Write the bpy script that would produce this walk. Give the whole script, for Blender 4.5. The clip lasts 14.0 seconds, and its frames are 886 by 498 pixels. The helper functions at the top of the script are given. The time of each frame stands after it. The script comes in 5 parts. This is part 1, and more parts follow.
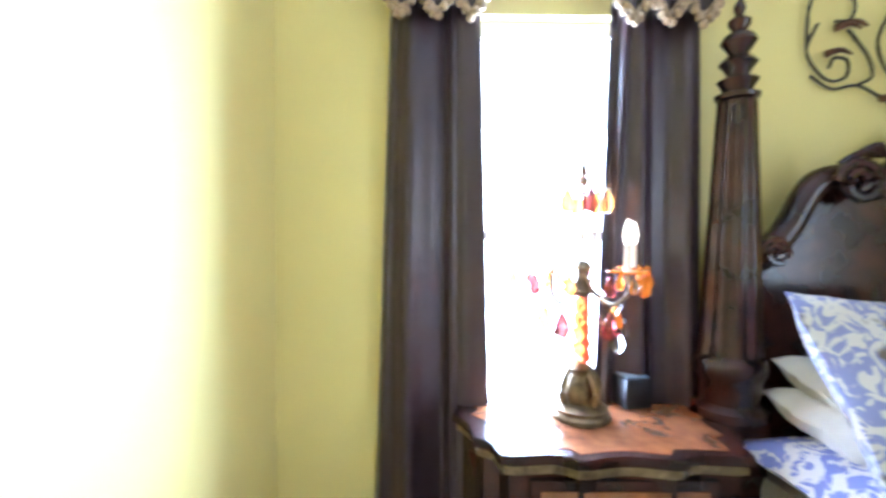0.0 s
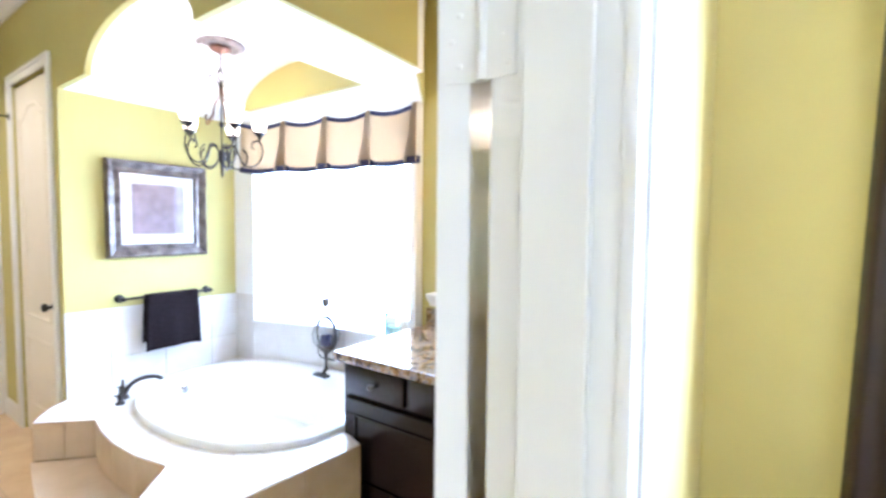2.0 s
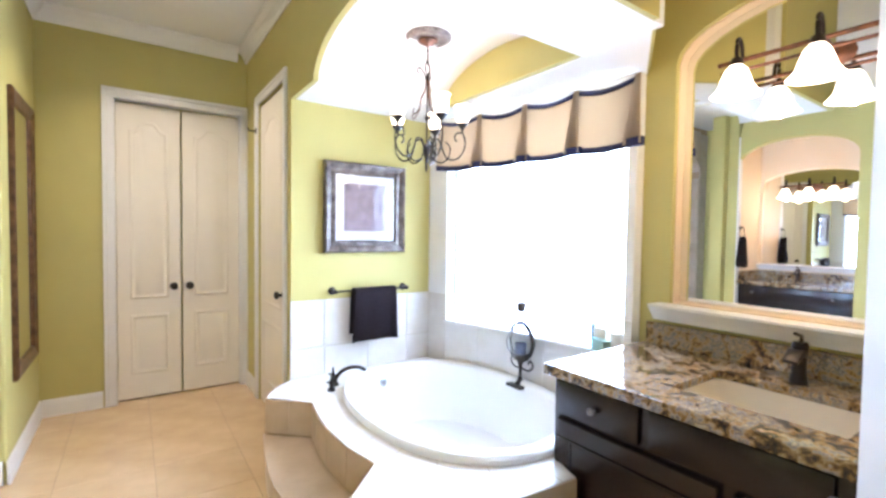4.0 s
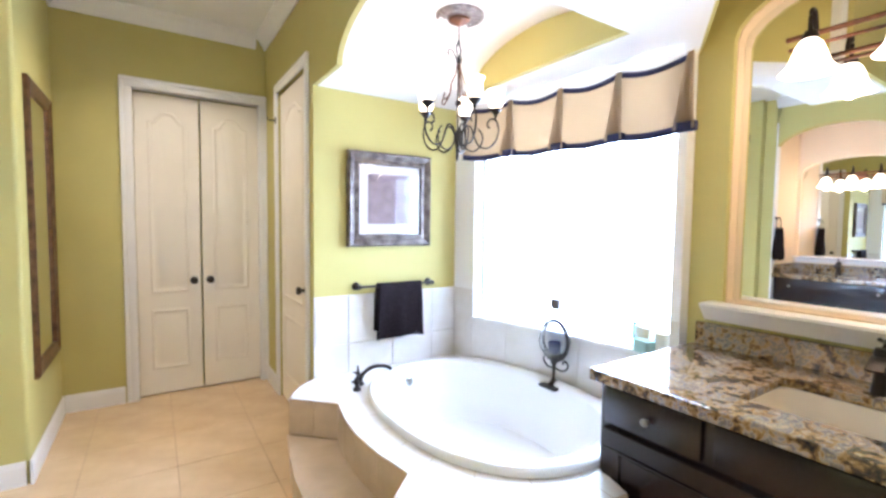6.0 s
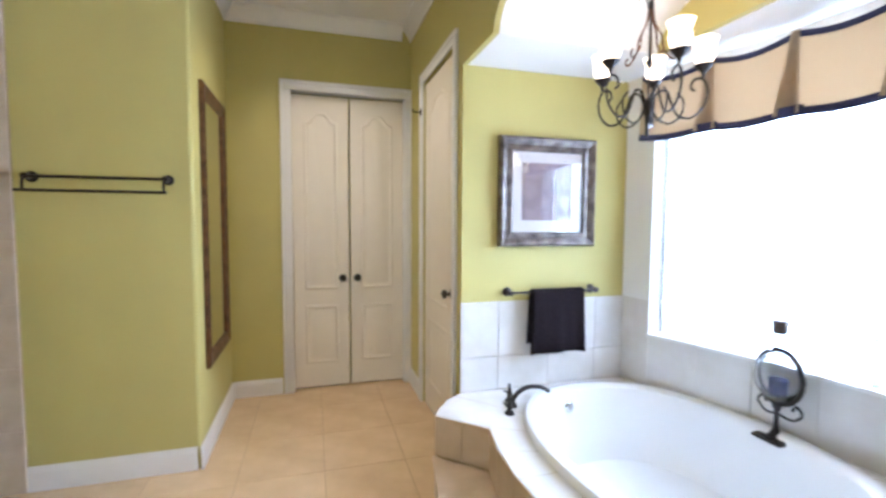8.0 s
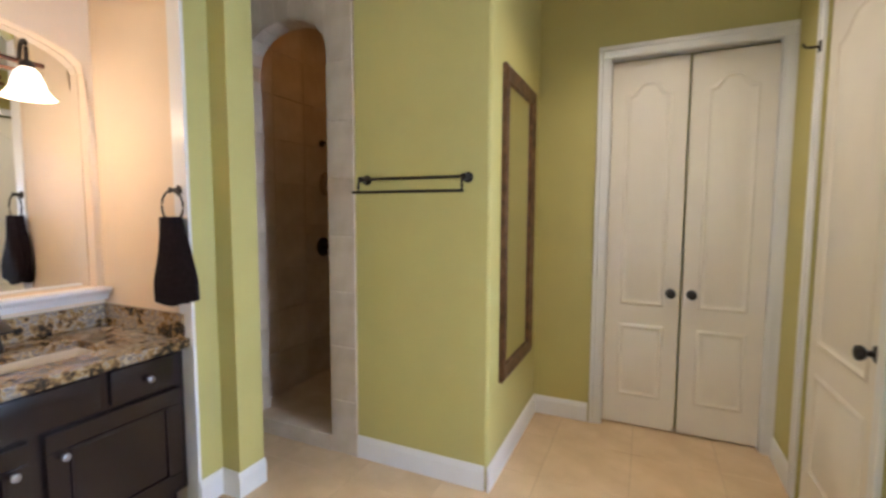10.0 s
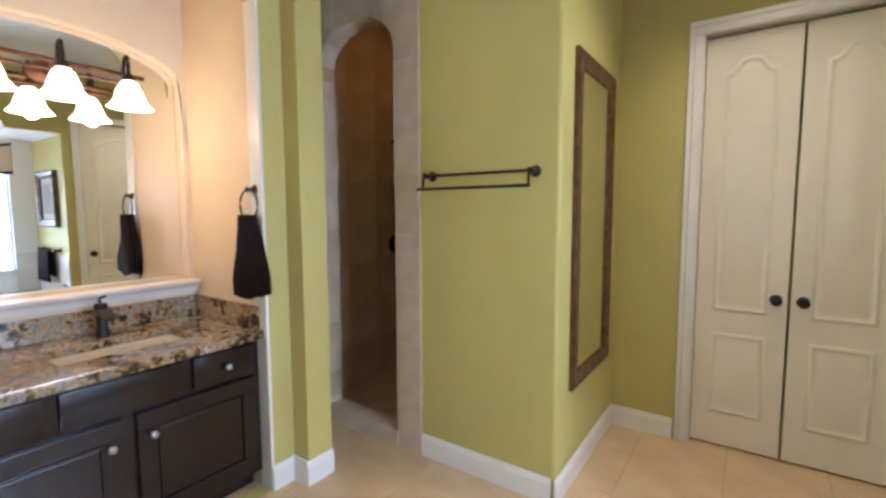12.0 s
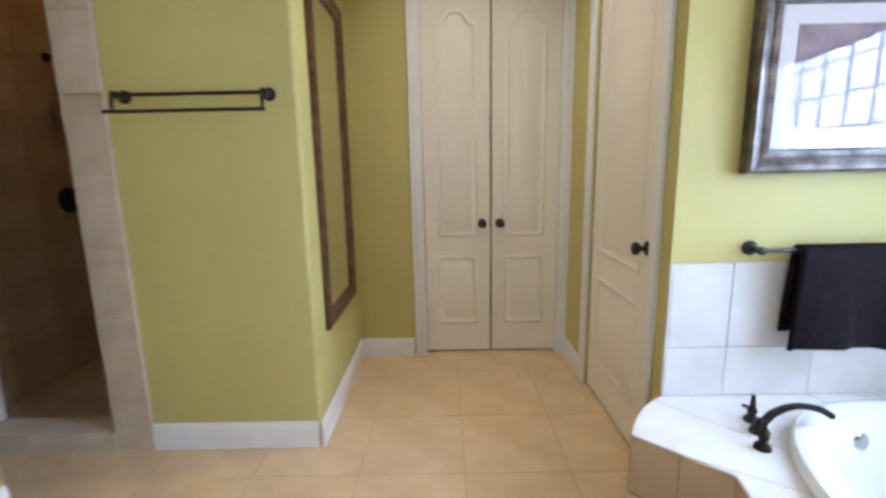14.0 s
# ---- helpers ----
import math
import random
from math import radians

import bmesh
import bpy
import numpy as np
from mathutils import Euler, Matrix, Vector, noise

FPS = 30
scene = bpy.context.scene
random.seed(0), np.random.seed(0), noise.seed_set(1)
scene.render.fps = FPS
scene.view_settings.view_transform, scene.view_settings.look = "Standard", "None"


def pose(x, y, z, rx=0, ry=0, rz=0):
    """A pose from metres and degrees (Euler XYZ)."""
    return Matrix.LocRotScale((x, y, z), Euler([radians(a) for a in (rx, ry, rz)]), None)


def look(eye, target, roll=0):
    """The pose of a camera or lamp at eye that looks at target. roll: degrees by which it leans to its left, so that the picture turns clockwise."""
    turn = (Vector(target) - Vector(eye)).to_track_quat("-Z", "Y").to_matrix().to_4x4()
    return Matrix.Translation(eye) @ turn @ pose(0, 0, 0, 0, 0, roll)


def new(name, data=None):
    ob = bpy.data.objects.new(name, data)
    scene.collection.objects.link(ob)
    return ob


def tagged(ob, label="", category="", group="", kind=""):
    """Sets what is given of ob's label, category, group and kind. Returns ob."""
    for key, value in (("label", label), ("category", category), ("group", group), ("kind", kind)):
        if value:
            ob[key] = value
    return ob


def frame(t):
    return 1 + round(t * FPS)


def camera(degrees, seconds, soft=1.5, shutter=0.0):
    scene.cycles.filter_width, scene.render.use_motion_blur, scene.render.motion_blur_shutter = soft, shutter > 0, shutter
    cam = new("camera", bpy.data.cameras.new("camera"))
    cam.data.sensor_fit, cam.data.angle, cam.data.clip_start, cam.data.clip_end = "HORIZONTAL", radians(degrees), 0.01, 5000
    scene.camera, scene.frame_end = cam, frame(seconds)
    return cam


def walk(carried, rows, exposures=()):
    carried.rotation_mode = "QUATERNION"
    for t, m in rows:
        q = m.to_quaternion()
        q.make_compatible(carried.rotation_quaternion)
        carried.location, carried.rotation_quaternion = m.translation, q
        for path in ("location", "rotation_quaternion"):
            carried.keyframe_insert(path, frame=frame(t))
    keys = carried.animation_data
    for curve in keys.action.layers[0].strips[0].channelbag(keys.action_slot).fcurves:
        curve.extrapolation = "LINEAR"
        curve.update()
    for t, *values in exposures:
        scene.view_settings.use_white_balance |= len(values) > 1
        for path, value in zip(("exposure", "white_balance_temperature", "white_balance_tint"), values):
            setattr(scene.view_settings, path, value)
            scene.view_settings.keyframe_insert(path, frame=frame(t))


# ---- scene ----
cam = camera(89.7, 14.0, soft=2.8, shutter=0.35)
PATH = [
    (0, (-0.066, -0.276, 1.446), (1.933, -0.294, 1.376), 0.4),
    (0.5, (-0.077, -0.130, 1.480), (1.883, 0.253, 1.364), -0.3),
    (1, (-0.101, 0.060, 1.484), (1.785, 0.721, 1.403), -0.6),
    (1.5, (-0.142, 0.162, 1.498), (1.633, 1.075, 1.376), -0.2),
    (2, (-0.224, 0.255, 1.501), (1.427, 1.379, 1.399), 0.5),
    (2.5, (-0.277, 0.350, 1.478), (1.234, 1.657, 1.400), 1.0),
    (3, (-0.325, 0.459, 1.438), (1.066, 1.894, 1.381), 1.2),
    (3.5, (-0.268, 0.569, 1.427), (0.990, 2.122, 1.367), 1.1),
    (4, (-0.167, 0.639, 1.424), (0.976, 2.279, 1.353), 0.8),
    (6.5, (-0.163, 0.890, 1.439), (0.904, 2.578, 1.320), 0.7),
    (7, (-0.208, 0.998, 1.428), (0.797, 2.723, 1.307), 0.8),
    (7.5, (-0.217, 1.122, 1.434), (0.645, 2.922, 1.302), 0.6),
    (8, (-0.117, 1.238, 1.423), (0.441, 3.154, 1.298), 0.3),
    (8.5, (-0.055, 1.403, 1.411), (0.148, 3.389, 1.291), 0.4),
    (9, (-0.036, 1.622, 1.398), (-0.211, 3.611, 1.286), 0.4),
    (9.2, (-0.030, 1.705, 1.409), (-0.365, 3.673, 1.283), 0.3),
    (11.3, (-0.056, 1.930, 1.473), (-1.204, 3.560, 1.312), 0.0),
    (11.5, (-0.049, 1.938, 1.471), (-1.203, 3.563, 1.306), -0.2),
    (12, (-0.008, 1.979, 1.451), (-1.145, 3.615, 1.278), -0.2),
    (12.5, (0.058, 2.021, 1.417), (-0.999, 3.708, 1.227), -0.3),
    (13, (-0.024, 1.902, 1.395), (-0.757, 3.749, 1.167), -0.1),
    (13.5, (-0.114, 1.887, 1.350), (-0.481, 3.833, 1.068), -0.9),
    (14, (-0.142, 2.035, 1.316), (-0.150, 4.003, 0.959), -1.1),
]
EXPOSURE = [(0, 0.6, 4980, 15), (1.5, 0.67, 5030, 17), (2.5, 0.66, 5180, 20), (3.0, 0.55, 5250, 20), (3.5, 0.46, 5320, 19), (4, 0.34, 5380, 19), (6.5, 0.28, 5380, 19), (7.5, 0.0, 5330, 19), (8.2, -0.07, 5380, 18), (9, -0.17, 5430, 19), (11.5, -0.22, 5580, 18), (12.5, -0.25, 5580, 18), (13.0, -0.34, 5680, 20), (13.5, -0.27, 5530, 20), (14, -0.22, 5280, 18)]
walk(cam, [(t, look(e, g, r)) for t, e, g, r in PATH], EXPOSURE)

# ---- world and lights ----
world = bpy.data.worlds.new("world")
scene.world = world
world.use_nodes = True
wn = world.node_tree.nodes
sky = wn.new("ShaderNodeTexSky")
sky.sky_type, sky.sun_disc, sky.sun_elevation, sky.sun_rotation = "NISHITA", False, radians(50), radians(150)
world.node_tree.links.new(sky.outputs[0], wn["Background"].inputs[0])
wn["Background"].inputs[1].default_value = 0.12


def lamp(name, kind, m, energy, colour, **more):
    data = bpy.data.lights.new(name, kind)
    data.energy, data.color = energy, colour
    for key, value in more.items():
        if key == "size":
            data.shape, data.size, data.size_y = "RECTANGLE", value[0], value[1]
        elif key == "radius":
            data.shadow_soft_size = value
        elif key == "spread":
            data.spread = value
        elif key == "angle":
            data.angle = value
    ob = new(name, data)
    ob.matrix_world = m
    return ob


DAY = (0.77, 0.885, 1.0)
WARM = (1.0, 0.68, 0.37)
lamp("tub_window_daylight", "AREA", look((2.20, 2.78, 1.52), (1.0, 2.72, 1.40)), 125, DAY, size=(1.5, 1.55))
lamp("bedroom_window_daylight", "AREA", look((1.80, -0.68, 1.5), (0.0, -0.68, 1.42)), 165, DAY, size=(0.62, 1.5))
for y in (0.97, 1.25, 1.53):
    lamp("vanity_bulb", "POINT", pose(1.985, y, 2.05), 2.2, WARM, radius=0.03)
for y in (2.43, 2.68, 2.93):
    lamp("vanity_bulb", "POINT", pose(-2.53, y, 1.945), 2.8, WARM, radius=0.03)
# fill light for the bedroom, set in an unseen window behind the camera
lamp("unseen_window_fill", "AREA", look((-0.9, -3.0, 1.6), (-0.6, 0.0, 1.4)), 7, DAY, size=(1.5, 1.5))
# unseen ceiling lamps: hall one assumed from warm floor glints, two added as fill
for x, y, w in ((0.0, 4.30, 10), (-0.95, 2.3, 0.6), (-0.6, 1.1, 1.2)):
    lamp("unseen_ceiling_lamp", "AREA", look((x, y, 3.035), (x, y, 0)), w, (1.0, 0.82, 0.56), size=(0.13, 0.13), spread=radians(115))
# unseen lamp without a fixture, added for the orange light high in the shower
lamp("unseen_shower_lamp", "AREA", look((-1.95, 4.7, 3.035), (-1.95, 4.7, 0)), 1.9, (1.0, 0.45, 0.10), size=(0.13, 0.13))
for x, y in ((1.387, 2.911), (1.06, 2.895)):
    lamp("chandelier_bulb", "POINT", pose(x, y, 2.15), 1.1, WARM, radius=0.02)
sun = lamp("sun", "SUN", look((4, -2, 5), (0, 0, 0)), 2.0, (1.0, 0.95, 0.88), angle=radians(3))

# ---- materials ----
def mat(name, colour, rough=0.5, metal=0.0, var=0.12, scale=6.0, bump=0.02, bscale=60.0, second=None, spec=None, coat=0.0, island=0.0):
    m = bpy.data.materials.new(name)
    m.use_nodes = True
    nt = m.node_tree
    n, L = nt.nodes, nt.links
    b = n["Principled BSDF"]
    b.inputs["Roughness"].default_value, b.inputs["Metallic"].default_value = rough, metal
    b.inputs["Coat Weight"].default_value = coat
    if spec is not None:
        b.inputs["Specular IOR Level"].default_value = spec
    tc = n.new("ShaderNodeTexCoord")
    tx = n.new("ShaderNodeTexNoise")
    tx.inputs["Scale"].default_value, tx.inputs["Detail"].default_value = scale, 6
    L.new(tc.outputs["Object"], tx.inputs["Vector"])
    r = n.new("ShaderNodeValToRGB")
    r.color_ramp.elements[0].position, r.color_ramp.elements[1].position = 0.3, 0.7
    lo = second if second else tuple(c * (1 - var) for c in colour)
    hi = colour if second else tuple(min(1, c * (1 + var)) for c in colour)
    r.color_ramp.elements[0].color, r.color_ramp.elements[1].color = (*lo, 1), (*hi, 1)
    L.new(tx.outputs["Fac"], r.inputs["Fac"])
    out = r.outputs["Color"]
    if island:
        oi = n.new("ShaderNodeObjectInfo")
        hs = n.new("ShaderNodeHueSaturation")
        mr = n.new("ShaderNodeMapRange")
        mr.inputs["To Min"].default_value, mr.inputs["To Max"].default_value = 1 - island, 1 + island
        L.new(oi.outputs["Random"], mr.inputs["Value"])
        L.new(mr.outputs["Result"], hs.inputs["Value"])
        L.new(out, hs.inputs["Color"])
        out = hs.outputs["Color"]
    L.new(out, b.inputs["Base Color"])
    if bump:
        t2 = n.new("ShaderNodeTexNoise")
        t2.inputs["Scale"].default_value, t2.inputs["Detail"].default_value = bscale, 4
        L.new(tc.outputs["Object"], t2.inputs["Vector"])
        bp = n.new("ShaderNodeBump")
        bp.inputs["Strength"].default_value, bp.inputs["Distance"].default_value = min(1.0, bump * 10), 0.004
        L.new(t2.outputs["Fac"], bp.inputs["Height"])
        L.new(bp.outputs["Normal"], b.inputs["Normal"])
    return m


def glow(name, colour, strength):
    m = bpy.data.materials.new(name)
    m.use_nodes = True
    b = m.node_tree.nodes["Principled BSDF"]
    b.inputs["Base Color"].default_value = (*colour, 1)
    b.inputs["Emission Color"].default_value = (*colour, 1)
    b.inputs["Emission Strength"].default_value = strength
    return m


def glass(name, colour, rough=0.02):
    m = bpy.data.materials.new(name)
    m.use_nodes = True
    b = m.node_tree.nodes["Principled BSDF"]
    b.inputs["Base Color"].default_value = (*colour, 1)
    b.inputs["Transmission Weight"].default_value = 1
    b.inputs["Roughness"].default_value = rough
    b.inputs["IOR"].default_value = 1.45
    return m


GREEN = mat("green_wall_paint", (0.50, 0.445, 0.148), 0.6, var=0.04, scale=2.5, bump=0.012, bscale=180)
GOLD = mat("yellow_bedroom_paint", (0.67, 0.56, 0.20), 0.6, var=0.03, scale=2.5, bump=0.012, bscale=180)
PEACH = mat("cream_alcove_paint", (0.74, 0.60, 0.42), 0.55, var=0.03, scale=3, bump=0.012, bscale=180)
WHITE = mat("white_ceiling_paint", (0.80, 0.80, 0.79), 0.7, var=0.02, scale=3, bump=0.02, bscale=200)
TRIM = mat("white_trim_gloss", (0.78, 0.77, 0.75), 0.3, var=0.02, scale=8, bump=0.004, bscale=60)
DOOR = mat("cream_door_paint", (0.79, 0.73, 0.63), 0.32, var=0.025, scale=5, bump=0.01, bscale=120)
FTILE = mat("beige_floor_tile", (0.70, 0.52, 0.31), 0.19, var=0.1, scale=5, bump=0.008, bscale=40, second=(0.58, 0.42, 0.25), island=0.025)
GROUT = mat("sand_grout", (0.42, 0.31, 0.19), 0.85, var=0.12, scale=40, bump=0.05)
WTILE = mat("pale_travertine_tile", (0.74, 0.72, 0.69), 0.25, var=0.06, scale=7, bump=0.008, bscale=30, second=(0.66, 0.63, 0.58), island=0.03)
STILE = mat("shower_travertine_tile", (0.60, 0.51, 0.40), 0.35, scale=6, bump=0.02, bscale=30, second=(0.47, 0.38, 0.27), island=0.06)
STEPT = mat("tan_step_tile", (0.58, 0.45, 0.31), 0.3, scale=6, bump=0.01, second=(0.46, 0.35, 0.22), island=0.05)
ACRYL = mat("white_acrylic", (0.83, 0.83, 0.82), 0.12, var=0.01, scale=3, bump=0.0, coat=0.5)
ESPR = mat("espresso_cabinet_wood", (0.018, 0.010, 0.010), 0.26, scale=9, bump=0.008, bscale=70, second=(0.008, 0.005, 0.006), spec=0.5)
BRONZE = mat("oil_rubbed_bronze", (0.018, 0.014, 0.013), 0.33, 0.35, var=0.3, scale=30, bump=0.01)
RUST = mat("antique_copper_metal", (0.22, 0.10, 0.055), 0.4, 0.8, scale=18, bump=0.03, second=(0.06, 0.035, 0.028))
CHROME = mat("chrome", (0.75, 0.76, 0.78), 0.12, 1.0, var=0.03)
BRASSG = mat("antique_gold_resin", (0.26, 0.18, 0.09), 0.36, 0.6, scale=25, bump=0.05, second=(0.07, 0.05, 0.03))
TOWEL = mat("dark_brown_terry", (0.013, 0.009, 0.011), 0.95, var=0.3, scale=60, bump=0.09, bscale=260, spec=0.1)
CURT = mat("plum_brown_curtain_satin", (0.038, 0.022, 0.030), 0.29, var=0.12, scale=14, bump=0.02, bscale=400)
NAVY = mat("navy_fabric_band", (0.028, 0.032, 0.095), 0.85, var=0.2, scale=60, bump=0.05, bscale=400)
FRINGE = mat("tan_ball_fringe", (0.34, 0.24, 0.14), 0.9, var=0.3, scale=60, bump=0.1)
MAHOG = mat("dark_mahogany", (0.045, 0.014, 0.009), 0.22, scale=7, bump=0.006, bscale=50, second=(0.012, 0.006, 0.005), spec=0.4, coat=0.0)
BURL = mat("burl_walnut_veneer", (0.24, 0.09, 0.032), 0.2, scale=13, bump=0.01, second=(0.11, 0.04, 0.017), coat=0.2)
PILLOW = mat("cream_linen", (0.70, 0.64, 0.54), 0.9, var=0.05, scale=20, bump=0.04, bscale=300)
SILVERF = mat("weathered_pewter_frame", (0.22, 0.185, 0.16), 0.4, 0.5, scale=16, bump=0.05, second=(0.045, 0.034, 0.03))
GILTF = mat("bronze_gilt_frame", (0.20, 0.10, 0.045), 0.38, 0.5, scale=18, bump=0.05, second=(0.055, 0.028, 0.016))
MEDAL = mat("grey_plaster_medallion", (0.30, 0.27, 0.26), 0.5, 0.3, scale=40, bump=0.12, second=(0.12, 0.10, 0.095))
MATBD = mat("ivory_mat_board", (0.72, 0.70, 0.68), 0.8, var=0.02, bump=0.0)
PRINT = mat("grey_mauve_print", (0.36, 0.28, 0.30), 0.7, var=0.2, scale=14, bump=0.0, second=(0.20, 0.16, 0.18))
CARPET = mat("beige_carpet", (0.45, 0.38, 0.29), 0.95, scale=40, bump=0.1, bscale=300)
BLACKP = mat("black_plastic", (0.012, 0.012, 0.014), 0.35, bump=0.0)
CRYST = mat("grey_crystal_knob", (0.30, 0.29, 0.28), 0.15, 0.5, var=0.1, bump=0.0)
CERAM = mat("bisque_porcelain", (0.74, 0.68, 0.57), 0.1, var=0.02, bump=0.0, coat=0.5)
MIRROR = mat("mirror_silver", (0.88, 0.90, 0.89), 0.008, 1.0, var=0.0, bump=0.0)
SHADE = glow("frosted_glass_shade", (1.0, 0.80, 0.55), 5.0)
FLAME = glow("candle_bulb_glow", (1.0, 0.86, 0.62), 9.0)
SKYGLOW = glow("bright_daylight_beyond", (0.95, 0.98, 1.0), 3.2)
CLEAR = glass("clear_glass", (0.95, 0.97, 1.0))
BLOCK = glass("wavy_block_glass", (0.86, 0.94, 1.0), 0.12)
PICGLASS = glass("low_reflection_picture_glass", (0.97, 0.98, 1.0))
PICGLASS.node_tree.nodes["Principled BSDF"].inputs["IOR"].default_value = 1.5
AMBER = glass("amber_glass", (1.0, 0.36, 0.04))
ORANGE = glass("orange_glass", (0.95, 0.16, 0.02), 0.1)
RUBY = glass("ruby_glass", (0.30, 0.045, 0.04))
for tinted in (AMBER, ORANGE, RUBY):
    tinted.node_tree.nodes["Principled BSDF"].inputs["Transmission Weight"].default_value = 0.55
WAXG = mat("sage_candle_wax", (0.30, 0.46, 0.40), 0.6, var=0.05)
WAXW = mat("ivory_candle_wax", (0.74, 0.70, 0.58), 0.6, var=0.04)


def granite():
    m = mat("brown_veined_granite", (0.4, 0.3, 0.2), 0.12, bump=0.0, coat=0.3)
    nt = m.node_tree
    n, L = nt.nodes, nt.links
    b = n["Principled BSDF"]
    tc = n.new("ShaderNodeTexCoord")
    fine, big = n.new("ShaderNodeTexNoise"), n.new("ShaderNodeTexNoise")
    fine.inputs["Scale"].default_value, fine.inputs["Detail"].default_value, fine.inputs["Distortion"].default_value = 36.0, 9, 0.6
    big.inputs["Scale"].default_value, big.inputs["Detail"].default_value, big.inputs["Distortion"].default_value = 6.0, 6, 1.0
    for t in (fine, big):
        L.new(tc.outputs["Object"], t.inputs["Vector"])
    mixf = n.new("ShaderNodeMix")
    mixf.inputs["Factor"].default_value = 0.52
    L.new(fine.outputs["Fac"], mixf.inputs["A"])
    L.new(big.outputs["Fac"], mixf.inputs["B"])
    r = n.new("ShaderNodeValToRGB")
    stops = [(0.39, (0.020, 0.018, 0.018)), (0.435, (0.085, 0.055, 0.03)), (0.47, (0.24, 0.145, 0.055)), (0.50, (0.36, 0.25, 0.12)), (0.53, (0.34, 0.30, 0.25)), (0.56, (0.13, 0.12, 0.12)), (0.60, (0.38, 0.29, 0.17)), (0.68, (0.50, 0.46, 0.39))]
    r.color_ramp.elements[0].position, r.color_ramp.elements[1].position = stops[0][0], stops[-1][0]
    r.color_ramp.elements[0].color, r.color_ramp.elements[1].color = (*stops[0][1], 1), (*stops[-1][1], 1)
    for p, c in stops[1:-1]:
        r.color_ramp.elements.new(p).color = (*c, 1)
    L.new(mixf.outputs["Result"], r.inputs["Fac"])
    L.new(r.outputs["Color"], b.inputs["Base Color"])
    return m


def damask(name, a, c, scale):
    m = mat(name, a, 0.7, bump=0.03, bscale=300)
    nt = m.node_tree
    n, L = nt.nodes, nt.links
    tc = n.new("ShaderNodeTexCoord")
    v = n.new("ShaderNodeTexNoise")
    v.inputs["Scale"].default_value, v.inputs["Detail"].default_value, v.inputs["Distortion"].default_value = scale, 1.5, 2.2
    r = n.new("ShaderNodeValToRGB")
    r.color_ramp.elements[0].position, r.color_ramp.elements[1].position = 0.47, 0.53
    r.color_ramp.elements[0].color, r.color_ramp.elements[1].color = (*a, 1), (*c, 1)
    L.new(tc.outputs["Object"], v.inputs["Vector"])
    L.new(v.outputs["Fac"], r.inputs["Fac"])
    L.new(r.outputs["Color"], n["Principled BSDF"].inputs["Base Color"])
    return m


def milky(name, colour):
    """A thin white material that lets daylight glow through it."""
    m = bpy.data.materials.new(name)
    m.use_nodes = True
    n, L = m.node_tree.nodes, m.node_tree.links
    t = n.new("ShaderNodeBsdfTranslucent")
    t.inputs["Color"].default_value = (*colour, 1)
    mix = n.new("ShaderNodeMixShader")
    mix.inputs[0].default_value = 0.5
    n["Principled BSDF"].inputs["Base Color"].default_value = (*colour, 1)
    L.new(n["Principled BSDF"].outputs[0], mix.inputs[1])
    L.new(t.outputs[0], mix.inputs[2])
    L.new(mix.outputs[0], n["Material Output"].inputs["Surface"])
    return m


MORTAR = milky("white_block_mortar", (0.85, 0.87, 0.90))
VALF = milky("tan_woven_fabric", (0.55, 0.44, 0.31))
GRANITE = granite()
QUILT = damask("blue_cream_damask", (0.16, 0.17, 0.36), (0.55, 0.50, 0.44), 14)
SHAMF = damask("floral_sham_fabric", (0.20, 0.21, 0.38), (0.52, 0.48, 0.42), 17)


def blooms(m, colour):
    """Large brown blooms over a woven pattern."""
    n, L = m.node_tree.nodes, m.node_tree.links
    b = n["Principled BSDF"]
    under = b.inputs["Base Color"].links[0].from_socket
    tc, v, r, mix = n.new("ShaderNodeTexCoord"), n.new("ShaderNodeTexNoise"), n.new("ShaderNodeValToRGB"), n.new("ShaderNodeMix")
    v.inputs["Scale"].default_value, v.inputs["Detail"].default_value = 6.0, 4.0
    r.color_ramp.elements[0].position, r.color_ramp.elements[1].position = 0.55, 0.60
    mix.data_type = "RGBA"
    mix.inputs[7].default_value = (*colour, 1)
    L.new(tc.outputs["Object"], v.inputs["Vector"])
    L.new(v.outputs["Fac"], r.inputs["Fac"])
    L.new(r.outputs["Color"], mix.inputs[0])
    L.new(under, mix.inputs[6])
    L.new(mix.outputs[2], b.inputs["Base Color"])


blooms(SHAMF, (0.10, 0.07, 0.04))


# ---- builders ----
def solid(bm, mat_, name, parent=None, label="", smooth=False):
    me = bpy.data.meshes.new(name)
    bmesh.ops.recalc_face_normals(bm, faces=bm.faces)
    bm.to_mesh(me)
    bm.free()
    me.materials.append(mat_)
    if smooth:
        for p in me.polygons:
            p.use_smooth = True
        me.set_sharp_from_angle(angle=radians(40))
    ob = new(name, me)
    if parent is not None:
        ob.parent = parent
    if label:
        ob["label"] = label
    return ob


def part(name, bm, material, parent, label="", smooth=True):
    return solid(bm, material, name, parent, label, smooth)


def thing(name, label, category, m=None, group="", kind=""):
    ob = new(name)
    if m is not None:
        ob.matrix_world = m
    return tagged(ob, label, category, group, kind)


